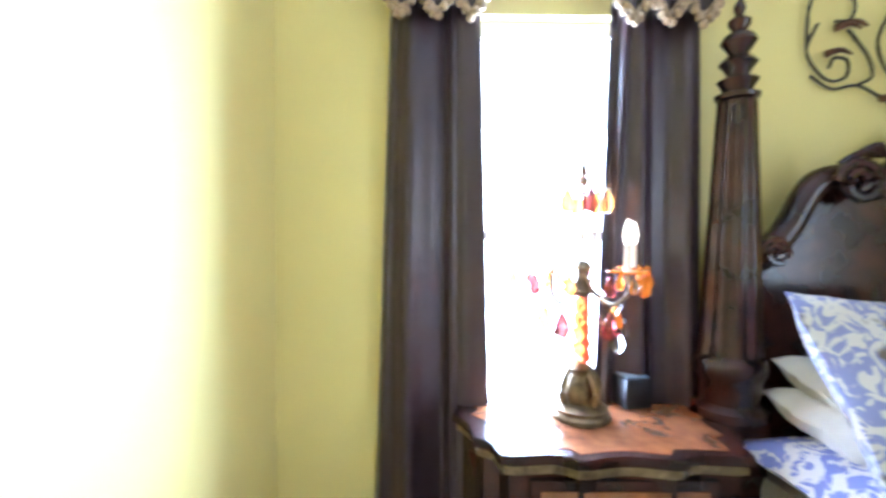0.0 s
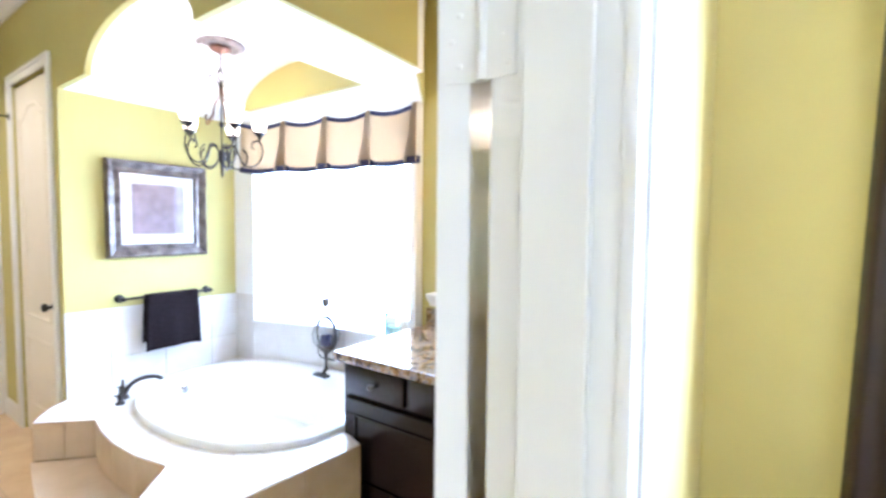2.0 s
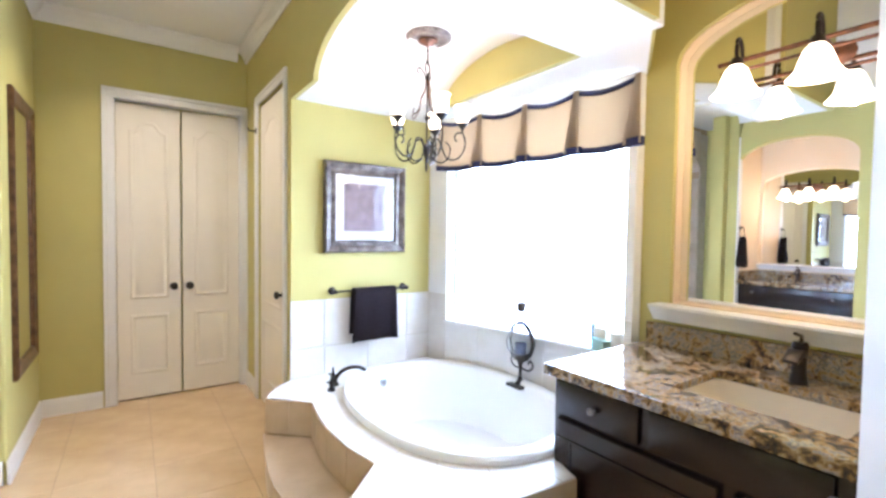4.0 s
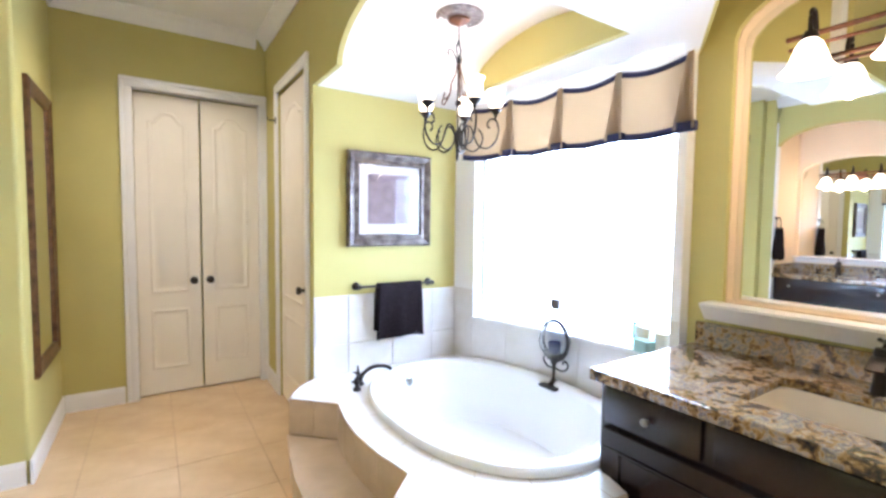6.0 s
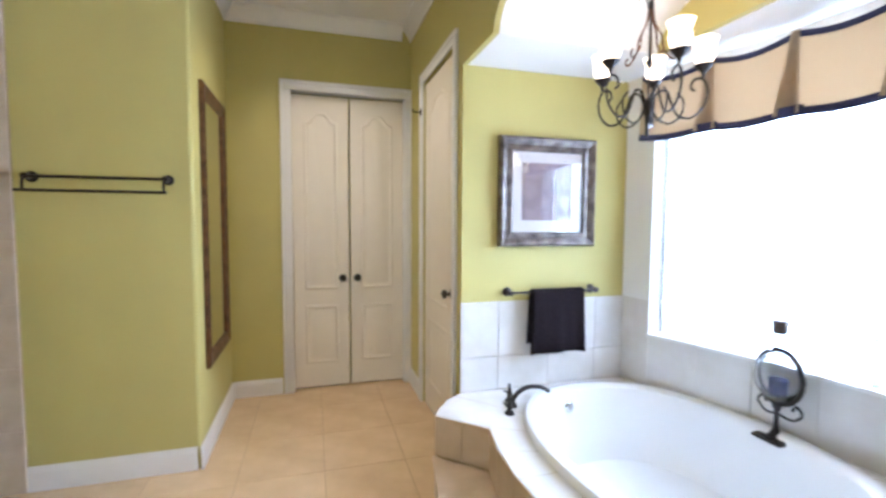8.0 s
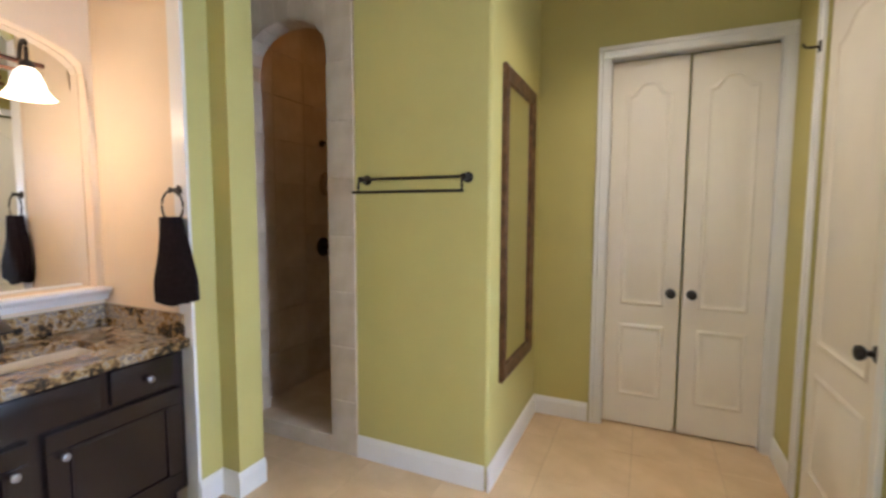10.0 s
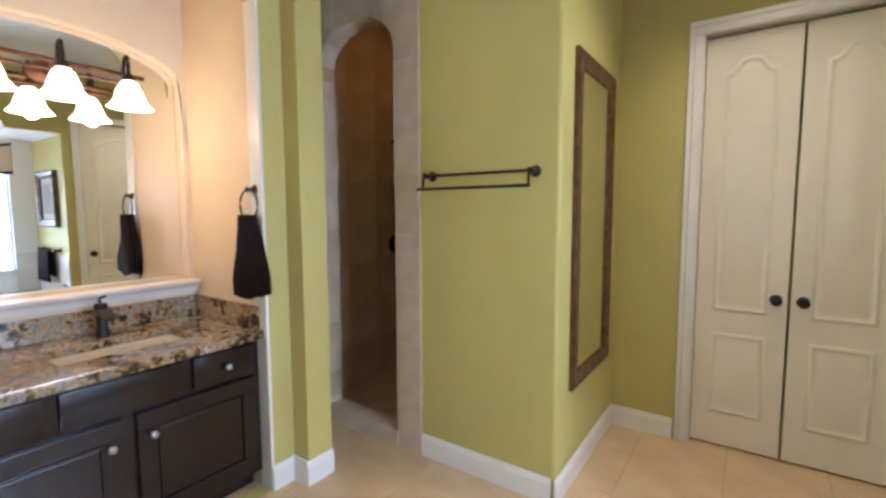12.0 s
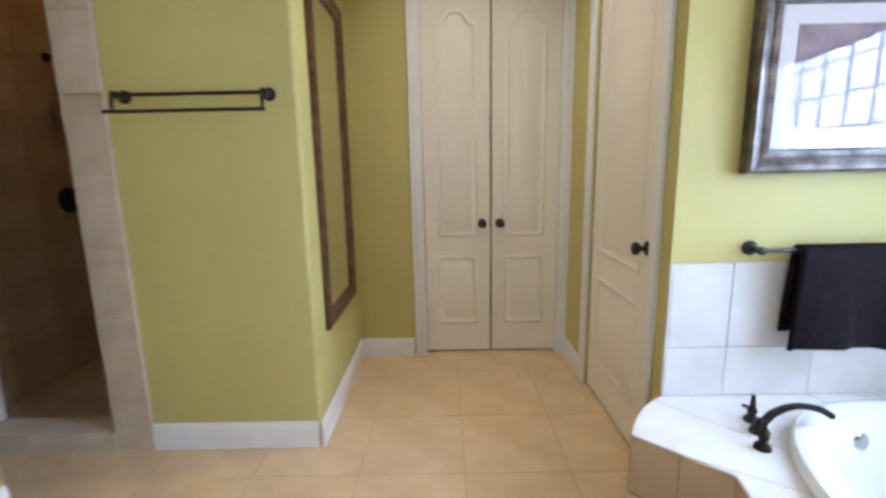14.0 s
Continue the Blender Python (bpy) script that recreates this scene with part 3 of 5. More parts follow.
def door_leaf(parent, width, height, panels, thick=0.036):
    """A panelled leaf in the x-z plane, its face towards -y."""
    part("slab", box(0.0015, width - 0.0015, 0.006, thick, 0.0, height, 0.002), DOOR, parent, smooth=False)
    for u0, u1, v0, v1, arched in panels:
        o = ogee_panel(u0, u1, v0, v1, arched)
        c = ((u0 + u1) / 2, (v0 + v1) / 2)

        def shrink(d):
            return [(c[0] + (x - c[0]) * (1 - 2 * d / (u1 - u0)), c[1] + (z - c[1]) * (1 - 2 * d / (v1 - v0))) for x, z in o]
        rings = [(0.0, 0.0055), (0.010, -0.0015), (0.018, -0.003), (0.029, 0.0048), (0.041, 0.0050), (0.062, -0.0025)]
        bm = bmesh.new()
        prev = None
        for d, y in rings:
            ring = [bm.verts.new((x, y, z)) for x, z in shrink(d)]
            if prev:
                for i in range(len(ring)):
                    j = (i + 1) % len(ring)
                    bm.faces.new((prev[i], prev[j], ring[j], ring[i]))
            prev = ring
        bm.faces.new(prev)
        part("panel", bm, DOOR, parent)


def round_knob(parent, x, z, y=0.0, s=1.0):
    prof = [(0.0, 0.0), (0.030, 0.0), (0.031, 0.006), (0.012, 0.012), (0.010, 0.030), (0.022, 0.036), (0.029, 0.048), (0.026, 0.060), (0.012, 0.066), (0.0, 0.067)]
    bm = moved(lathe([(a * s, b * s) for a, b in prof], 20), Matrix.Translation((x, y, z)) @ pose(0, 0, 0, 90, 0, 0))
    return part("door_knob", bm, BRONZE, parent, "round oil-rubbed bronze knob")


leaf_h = 2.43
for k, x0 in enumerate((-0.277, 0.186)):
    d = thing("door_leaf", "cream painted two-panel closet door leaf, closed, with an eyebrow top panel", "door", pose(x0, 5.095, 0.012), "closet double doors")
    w = 0.452
    door_leaf(d, w, leaf_h, [(0.088, w - 0.088, 0.83, 2.30, True), (0.088, w - 0.088, 0.20, 0.70, False)])
    round_knob(d, w - 0.055 if k == 0 else 0.055, 0.925, 0.006)
casing("door_casing", -0.285, 0.645, 2.46, "y", 5.05, -0.018, 0.075)
bm = box(-0.2895, -0.2785, 5.05, 5.14, 0, 2.459)
box(0.6385, 0.6495, 5.05, 5.14, 0, 2.459, bm=bm)
box(-0.2895, 0.6495, 5.05, 5.14, 2.4595, 2.4695, bm=bm)
setting("trim_closet_jamb", bm, TRIM, "cream painted jamb of the closet doors", "door frame")

d = thing("door_single", "cream painted narrow panelled door, closed, with a bronze knob", "door", pose(0.706, 4.572, 0.012, 0, 0, -90))
door_leaf(d, 0.75, leaf_h, [(0.11, 0.64, 0.83, 2.29, True), (0.11, 0.64, 0.20, 0.70, False)])
round_knob(d, 0.69, 0.955, 0.006)
casing("door_casing", 3.815, 4.58, 2.46, "x", 0.70, -0.016, 0.07)
hk = thing("coat_hook", "small bronze hook on the door casing", "hook")
part("hook_arm", tube([(0.69, 4.60, 2.25), (0.63, 4.60, 2.25), (0.615, 4.60, 2.27)], 0.006), BRONZE, hk)
part("hook_plate", box(0.676, 0.683, 4.585, 4.615, 2.225, 2.275, 0.002), BRONZE, hk)

d = thing("door_open", "white painted bathroom door folded back open on its hinges", "door", pose(0.292, 0.564, 0.012, 0, 0, 20))
part("slab", box(0.0, 0.80, 0.0, 0.046, 0, 2.42, 0.002), TRIM, d, smooth=False)
for z in (0.25, 1.745, 2.25):
    h = part("hinge", moved(lathe([(0.0, -0.055), (0.008, -0.055), (0.008, -0.02), (0.007, -0.018), (0.008, -0.016), (0.008, 0.016), (0.007, 0.018), (0.008, 0.02), (0.008, 0.055), (0.0, 0.055)], 12), Matrix.Translation((-0.008, -0.016, z - 0.012))), TRIM, d, "white painted butt hinge")
    part("hinge_plate", box(-0.0025, -0.0005, -0.012, 0.036, z - 0.067, z + 0.043), TRIM, h)
    for dz in (-0.045, -0.012, 0.021):
        part("screw", moved(lathe([(0.0, 0.0), (0.004, 0.0), (0.003, 0.0015), (0.0, 0.0018)], 8), Matrix.Translation((-0.0025, 0.018 + (0.008 if dz == -0.012 else -0.003), z + dz)) @ pose(0, 0, 0, 0, -90, 0)), TRIM, h)
for z in (0.25, 1.745, 2.25):
    jp = thing("hinge_jamb_plate", "white painted hinge plate screwed to the door jamb", "hinge")
    part("plate", box(0.2876, 0.2896, 0.497, 0.545, z - 0.055, z + 0.055), TRIM, jp, smooth=False)
    for dz in (-0.038, 0.0, 0.038):
        part("screw", moved(lathe([(0.0, 0.0), (0.004, 0.0), (0.003, 0.0015), (0.0, 0.0018)], 8), Matrix.Translation((0.2876, 0.508 + (0.008 if dz == 0 else 0), z + dz)) @ pose(0, 0, 0, 0, -90, 0)), TRIM, jp)
lv = part("lever_handle", tube([(0.73, 0.036, 0.90), (0.73, 0.082, 0.90), (0.72, 0.09, 0.90), (0.62, 0.09, 0.895)], 0.009), BRONZE, d, "bronze lever handle")
part("rosette", moved(lathe([(0, 0), (0.03, 0), (0.028, 0.008), (0, 0.01)], 18), Matrix.Translation((0.73, 0.036, 0.90)) @ pose(0, 0, 0, -90, 0, 0)), BRONZE, lv)

# ---- tub ----
deck = thing("tub_deck", "pale tiled tub surround with a curved front and a step", "tub surround", kind="structure")
ARC = [(0.695, 3.19), (0.655, 2.99), (0.64, 2.80), (0.65, 2.57), (0.69, 2.36)]
OUT = [(0.70, 3.655), (0.60, 3.58), (0.53, 3.49), (0.48, 3.40)] + ARC + [(0.48, 2.16), (0.53, 2.06), (0.60, 1.97), (0.72, 1.87), (1.33, 1.80), (1.33, 1.99), (2.06, 2.03)] + [(x - 0.002, y) for x, y in BOW[6:0:-1]] + [(1.795, 3.655)]
CX, CY, AX, AY = 1.395, 2.765, 0.585, 0.785
N = 72


def rim_at(a, k=1.0, inset=0.0):
    """Distance from the tub's centre to its full oval outline."""
    p = 2.3
    return k * (abs(math.cos(a) / (AX - inset)) ** p + abs(math.sin(a) / (AY - inset)) ** p) ** (-1 / p)



def ray_out(a):
    """Where a ray from the tub's centre leaves the deck's outline."""
    dx, dy = math.cos(a), math.sin(a)
    best = None
    for (x0, y0), (x1, y1) in zip(OUT, OUT[1:] + OUT[:1]):
        ex, ey = x1 - x0, y1 - y0
        den = dx * ey - dy * ex
        if abs(den) < 1e-9:
            continue
        t = ((x0 - CX) * ey - (y0 - CY) * ex) / den
        s = ((x0 - CX) * dy - (y0 - CY) * dx) / den
        if t > 0 and -1e-6 <= s <= 1 + 1e-6 and (best is None or t > best):
            best = t
    return (CX + dx * best, CY + dy * best)


angles = sorted({math.atan2(y - CY, x - CX) for x, y in OUT} | {-math.pi + 2 * math.pi * i / N for i in range(N)})
bm = bmesh.new()
ra = [bm.verts.new((*ray_out(a), 0.42)) for a in angles]
rb = []
for a in angles:
    k = rim_at(a, 1.0, 0.02)
    rb.append(bm.verts.new((CX + k * math.cos(a), CY + k * math.sin(a), 0.42)))
for i in range(len(angles)):
    j = (i + 1) % len(angles)
    bm.faces.new((ra[i], ra[j], rb[j], rb[i]))
bmesh.ops.translate(bm, verts=bm.verts, vec=(0, 0, -0.004))
part("deck_bed", bm, GROUT, deck, "grout bed", smooth=False)
cuts = [-math.pi + 2 * math.pi * i / 22 for i in range(23)]
for a0, a1 in zip(cuts, cuts[1:]):
    inner = [a0 + 0.0022] + [a for a in angles if a0 + 0.004 < a < a1 - 0.004] + [a1 - 0.0022]
    bm = bmesh.new()
    lo, hi = [], []
    for a in inner:
        k = rim_at(a, 1.0, 0.02)
        x, y = ray_out(a)
        lo.append(bm.verts.new((x, y, 0.42)))
        hi.append(bm.verts.new((CX + k * math.cos(a), CY + k * math.sin(a), 0.42)))
    for p in range(len(inner) - 1):
        bm.faces.new((lo[p], lo[p + 1], hi[p + 1], hi[p]))
    part("tile", bm, WTILE, deck, smooth=False)
part("deck_front", prism([(x + 0.006, y) for x, y in OUT[:16]] + [(0.80, 1.99), (0.85, 2.75), (0.80, 3.655)], "z", 0.0, 0.412), GROUT, deck, smooth=False)
STEP = [(0.475, 3.40), (0.425, 3.15), (0.395, 2.95), (0.385, 2.78), (0.395, 2.60), (0.425, 2.40), (0.475, 2.165)]
part("step_body", prism(STEP + [(x + 0.01, y) for x, y in reversed(ARC)], "z", 0.0, 0.19), STEPT, deck, smooth=False)
part("step_tread", prism([(x - 0.012, y) for x, y in STEP] + list(reversed(ARC)), "z", 0.19, 0.21, 0.004), STEPT, deck, "tan tile tread", smooth=False)


def strip_tiles(path, z0, z1, step, material, parent, out=0.006, name="tile"):
    """Upright tiles along a plan path, each a piece of its own."""
    P = [Vector((x, y, 0)) for x, y in path]
    for a, b in zip(P, P[1:]):
        d = b - a
        k = max(1, round(d.length / step))
        n = Vector((d.y, -d.x, 0)).normalized()
        for i in range(k):
            p, q = a + d * (i / k) + d.normalized() * 0.0015, a + d * ((i + 1) / k) - d.normalized() * 0.0015
            pts = [p, q, q + n * out, p + n * out]
            part(name, prism([(v.x, v.y) for v in pts], "z", z0, z1), material, parent, smooth=False)


strip_tiles(list(reversed(OUT[3:9])), 0.214, 0.417, 0.16, STEPT, deck, -0.006)
strip_tiles(list(reversed(OUT[8:14])), 0.003, 0.417, 0.3, STEPT, deck, -0.006)
strip_tiles(list(reversed(OUT[0:4])), 0.003, 0.417, 0.3, STEPT, deck, -0.006)

tub = thing("bathtub", "white oval drop-in soaking tub set in a tiled deck", "bathtub")


def oval(k, z):
    return [(CX + rim_at(2 * math.pi * i / N, k) * math.cos(2 * math.pi * i / N), CY + rim_at(2 * math.pi * i / N, k) * math.sin(2 * math.pi * i / N), z) for i in range(N)]


bm = bmesh.new()
prev = None
for k, z in ((1.0, 0.421), (1.0, 0.445), (0.985, 0.458), (0.95, 0.462), (0.90, 0.460), (0.875, 0.448), (0.865, 0.42), (0.83, 0.28), (0.79, 0.14), (0.72, 0.075), (0.55, 0.06), (0.25, 0.055)):
    ring = [bm.verts.new(p) for p in oval(k, z)]
    if prev:
        for i in range(N):
            j = (i + 1) % N
            bm.faces.new((prev[i], prev[j], ring[j], ring[i]))
    prev = ring
bm.faces.new(prev)
part("shell", bm, ACRYL, tub)
ov = part("overflow_cover", moved(lathe([(0, 0), (0.032, 0), (0.032, 0.008), (0.025, 0.012), (0, 0.012)], 20), Matrix.Translation((1.27, 3.425, 0.365)) @ pose(0, 0, 0, 82, 0, 8)), CHROME, tub, "round chrome overflow cover")

fc = thing("tub_faucet", "bronze curved roman tub faucet on the deck", "faucet", pose(0.905, 3.40, 0.421))
part("base", lathe([(0, 0), (0.032, 0), (0.03, 0.01), (0.018, 0.03), (0.014, 0.05), (0, 0.055)], 16), BRONZE, fc)
part("spout", tube([(0, 0, 0.02), (0.03, -0.01, 0.075), (0.09, -0.02, 0.105), (0.16, -0.03, 0.10), (0.205, -0.035, 0.075)], 0.014, r_end=0.011), BRONZE, fc)
for px, py in ((0.02, 0.07), (-0.05, -0.085)):
    hd = part("handle", lathe([(0, 0), (0.026, 0), (0.024, 0.012), (0.012, 0.025), (0.017, 0.04), (0.010, 0.055), (0.006, 0.085), (0.008, 0.095), (0, 0.1)], 14, (px, py, 0)), BRONZE, fc)
    part("lever", tube([(px, py, 0.05), (px - 0.03, py + 0.01, 0.055)], 0.006), BRONZE, hd)

# wall tiles round the tub
wt = thing("wainscot", "pale travertine tile wainscot round the tub", "wall tile", kind="structure")
xs = [0.705, 0.93, 1.26, 1.59, 1.795]
for z0, z1 in ((0.423, 0.62), (0.623, 0.95)):
    for a, b in zip(xs, xs[1:]):
        part("tile", box(a + 0.0015, b - 0.0015, 3.648, 3.659, z0, z1, 0.002), WTILE, wt, smooth=False)
for i in range(0, 7):
    (xa, ya), (xb, yb) = BOW[i], BOW[i + 1]
    top = 0.95 if i in (0, 6) else 0.735
    part("tile", prism([(xa - 0.002, ya - 0.002), (xb - 0.002, yb + 0.002), (xb + 0.010, yb + 0.002), (xa + 0.010, ya - 0.002)], "z", 0.423, top), WTILE, wt, smooth=False)
part("edge_trim", box(0.694, 0.704, 3.645, 3.662, 0.423, 0.952, 0.002), WTILE, wt)


# ---- vanities ----
def panel_front(parent, name, u0, u1, z0, z1, knob=None, raised=True):
    """A cabinet front in the y-z plane; it faces -x at x = 0."""
    f = part(name, box(-0.018, 0.0, u0, u1, z0, z1, 0.003 if raised else 0.007), ESPR, parent)
    if raised:
        m = 0.075
        for a, b, c, d_ in ((u0 + m, u1 - m, z0 + m, z0 + m + 0.011), (u0 + m, u1 - m, z1 - m - 0.011, z1 - m), (u0 + m, u0 + m + 0.011, z0 + m + 0.011, z1 - m - 0.011), (u1 - m - 0.011, u1 - m, z0 + m + 0.011, z1 - m - 0.011)):
            part("bead", box(-0.032, -0.0185, a + 0.0005, b - 0.0005, c + 0.0005, d_ - 0.0005, 0.004), ESPR, f)
        for a, b, c, d_ in ((u0, u1, z0, z0 + m), (u0, u1, z1 - m, z1), (u0, u0 + m, z0 + m, z1 - m), (u1 - m, u1, z0 + m, z1 - m)):
            part("rail", box(-0.027, -0.0185, a + 0.001, b - 0.001, c + 0.001, d_ - 0.001, 0.003), ESPR, f, smooth=False)
        part("raised_panel", prism([(u0 + m + 0.012, z0 + m + 0.012), (u1 - m - 0.012, z0 + m + 0.012), (u1 - m - 0.012, z1 - m - 0.012), (u0 + m + 0.012, z1 - m - 0.012)], "x", -0.026, -0.0185, 0.006), ESPR, f, smooth=False)
    if knob:
        k = part("knob", moved(lathe([(0, 0), (0.008, 0), (0.0065, 0.012), (0.014, 0.017), (0.0165, 0.024), (0.0145, 0.029), (0.008, 0.032), (0, 0.0325)], 14), Matrix.Translation((-0.027 if raised else -0.018, knob[0], knob[1])) @ pose(0, 0, 0, 0, -90, 0)), CRYST, f, "round glass and pewter knob")
    return f


def vanity(m, width, depth, side=0, shift=0.0, drawer=0.385):
    """Cabinet, granite top, sink, backsplash and faucet; y runs along it from 0, its back at x = depth."""
    c = thing("vanity_cabinet", "dark espresso vanity cabinet with raised panel doors and glass knobs", "vanity", m)
    part("body", box(0.05, depth - 0.004, 0.0, width, 0.09, 0.66), ESPR, c, smooth=False)
    part("face_frame", box(0.05, 0.09, 0.0, width, 0.661, 0.8165), ESPR, c, smooth=False)
    for p, q in ((0.0, 0.02), (width - 0.02, width)):
        part("end_panel", box(0.0905, depth - 0.004, p, q, 0.661, 0.8165), ESPR, c, smooth=False)
    part("toe_kick", box(0.12, depth - 0.004, 0.01, width - 0.01, 0.0, 0.089), ESPR, c, smooth=False)
    cc = new("fronts")
    cc.parent = c
    cc.location = (0.05, 0, 0)
    spans = [(0.025, 0.025 + drawer), (0.065 + drawer, width - 0.065 - drawer), (width - 0.025 - drawer, width - 0.025)]
    for i, (a, b) in enumerate(spans):
        panel_front(cc, "drawer_front", a, b, 0.635, 0.782, None if i == 1 else ((a + b) / 2, 0.705), False)
    mid = width / 2
    panel_front(cc, "door", 0.025, mid - 0.022, 0.12, 0.615, (mid - 0.075, 0.515))
    panel_front(cc, "door", mid + 0.022, width - 0.025, 0.12, 0.615, (mid + 0.075, 0.515))
    t = thing("granite_countertop", "brown and black veined polished granite countertop on the vanity", "countertop", m)
    y0, y1, ym = -0.008, width + 0.02, width / 2 - shift
    sx0, sx1, sy = 0.17, depth - 0.24, 0.26
    for a, b, p, q in ((0.0, sx0, y0, y1), (sx1, depth - 0.003, y0, y1), (sx0, sx1, y0, ym - sy), (sx0, sx1, ym + sy, y1)):
        part("slab", box(a, b, p, q, 0.818, 0.850), GRANITE, t, smooth=False)
    part("front_edge", box(-0.012, 0.001, y0, y1, 0.804, 0.851, 0.007), GRANITE, t)
    part("backsplash", box(depth - 0.028, depth - 0.003, y0, y1 - 0.02, 0.851, 0.965, 0.002), GRANITE, t, smooth=False)
    part("side_splash", box(0.02, depth - 0.029, -0.008 if side < 0 else width - 0.012, 0.014 if side < 0 else width + 0.010, 0.851, 0.965, 0.002), GRANITE, t, smooth=False) if side else None
    s = thing("sink", "rectangular bisque porcelain undermount sink", "sink", m)
    bm = bmesh.new()
    prev = None
    for k, z in ((1.06, 0.816), (1.0, 0.816), (0.97, 0.76), (0.9, 0.70), (0.7, 0.685), (0.2, 0.68)):
        cx, hx = (sx0 + sx1) / 2, (sx1 - sx0) / 2
        ring = []
        for i in range(32):
            a = 2 * math.pi * i / 32
            e = 0.28
            ring.append(bm.verts.new((cx + hx * k * math.copysign(abs(math.cos(a)) ** e, math.cos(a)), ym + sy * k * math.copysign(abs(math.sin(a)) ** e, math.sin(a)), z)))
        if prev:
            for i in range(32):
                bm.faces.new((prev[i], prev[(i + 1) % 32], ring[(i + 1) % 32], ring[i]))
        prev = ring
    bm.faces.new(prev)
    part("basin", bm, CERAM, s)
    part("drain", lathe([(0, 0.683), (0.022, 0.683), (0.02, 0.686), (0, 0.687)], 14, (cx, ym, 0)), BRONZE, s)
    f = thing("sink_faucet", "oil-rubbed bronze waterfall faucet behind the sink", "faucet", m)
    bx = depth - 0.15
    part("column", lathe([(0, 0.851), (0.032, 0.851), (0.030, 0.865), (0.024, 0.90), (0.024, 0.96), (0.029, 1.0), (0.024, 1.015), (0, 1.017)], 16, (bx, ym, 0)), BRONZE, f)
    part("spout", prism([(bx + 0.01, 0.985), (bx - 0.05, 0.99), (bx - 0.11, 0.955), (bx - 0.105, 0.945), (bx - 0.05, 0.968), (bx + 0.01, 0.955)], "y", ym - 0.026, ym + 0.026, 0.004), BRONZE, f)
    part("lever", tube([(bx, ym, 1.012), (bx + 0.01, ym, 1.035), (bx - 0.06, ym, 1.055)], 0.007), BRONZE, f)
    return c


vanity(pose(1.345, 0.545, 0), 1.43, 0.795)
vanity(pose(-2.03, 3.278, 0, 0, 0, 180), 1.18, 0.67, -1, 0.08, 0.305)
setting("mirror_sill", prism([(2.138, 0.985), (2.075, 0.990), (2.055, 1.02), (2.03, 1.05), (2.02, 1.062), (2.02, 1.074), (2.138, 1.074)], "y", 0.56, 1.915), TRIM, "white moulded ledge under the arched mirror", "ledge")
setting("mirror_sill", prism([(-2.699, 0.985), (-2.655, 0.990), (-2.64, 1.02), (-2.615, 1.04), (-2.61, 1.048), (-2.61, 1.058), (-2.699, 1.058)], "y", 2.10, 3.275), TRIM, "white moulded ledge under the arched mirror", "ledge")


def vanity_light(m, gap):
    """A three-shade bar that hangs at x = 0 on a wall at +x; y runs along it."""
    v = thing("vanity_light", "antique copper bar light with three lit frosted bell shades", "wall lamp", m)
    part("back_plate", moved(lathe([(0, 0), (0.075, 0), (0.07, 0.012), (0.05, 0.02), (0, 0.022)], 20, sx=0.75), Matrix.Translation((0.248, 0, 0.10)) @ pose(0, 0, 0, 0, -90, 0)), RUST, v)
    part("stem", tube([(0.24, 0, 0.10), (0.06, 0, 0.12)], 0.012), RUST, v)
    part("bar", tube([(0.06, -gap * 1.35, 0.12), (0.06, gap * 1.35, 0.12)], 0.011, smooth=False), RUST, v)
    part("bar", tube([(0.085, -gap * 1.35, 0.085), (0.085, gap * 1.35, 0.085)], 0.008, smooth=False), RUST, v)
    for i in (-1, 0, 1):
        a = part("arm", tube([(0.06, i * gap, 0.12), (0.045, i * gap, 0.18), (0.02, i * gap, 0.20), (0.0, i * gap, 0.18), (0.0, i * gap, 0.10)], 0.009), BRONZE, v)
        part("cap", lathe([(0, 0.115), (0.02, 0.112), (0.028, 0.09), (0.026, 0.075), (0, 0.075)], 16, (0, i * gap, 0)), BRONZE, a)
        sh = part("shade", lathe([(0.026, 0.08), (0.042, 0.06), (0.055, 0.028), (0.066, -0.01), (0.088, -0.040), (0.096, -0.046), (0.088, -0.043), (0.063, -0.01), (0.052, 0.028), (0.039, 0.058), (0.024, 0.077)], 24, (0, i * gap, 0)), SHADE, v, "lit frosted glass bell shade")
        sh.visible_shadow = False
    return v


vanity_light(pose(2.00, 1.25, 2.09), 0.28)
vanity_light(pose(-2.51, 2.68, 1.995, 0, 0, 180), 0.25)


# ---- towels and bars ----
def towel_bar(m, length, double=False):
    """A bar along x on a wall at +y; the wall's face is y = 0."""
    t = thing("towel_bar", "oil-rubbed bronze double towel bar on the wall" if double else "bronze towel bar with round posts on the wall", "towel bar", m)
    for x in (0.0, length):
        part("post", moved(lathe([(0, 0), (0.028, 0), (0.028, 0.006), (0.015, 0.014), (0.011, 0.045), (0.016, 0.055), (0.016, 0.072), (0, 0.076)], 16), Matrix.Translation((x, 0, 0)) @ pose(0, 0, 0, 90, 0, 0)), BRONZE, t)
        if double:
            part("bracket", tube([(x, -0.06, 0), (x, -0.085, -0.02), (x, -0.09, -0.065), (x, -0.115, -0.072)], 0.007), BRONZE, t)
    part("bar", tube([(0, -0.062, 0), (length, -0.062, 0)], 0.008, smooth=False), BRONZE, t)
    if double:
        part("bar", tube([(-0.02, -0.115, -0.072), (length + 0.02, -0.115, -0.072)], 0.008, smooth=False), BRONZE, t)
    return t


towel_bar(pose(-1.48, 4.0, 1.636), 0.61, True)
towel_bar(pose(0.985, 3.66, 1.005), 0.57)


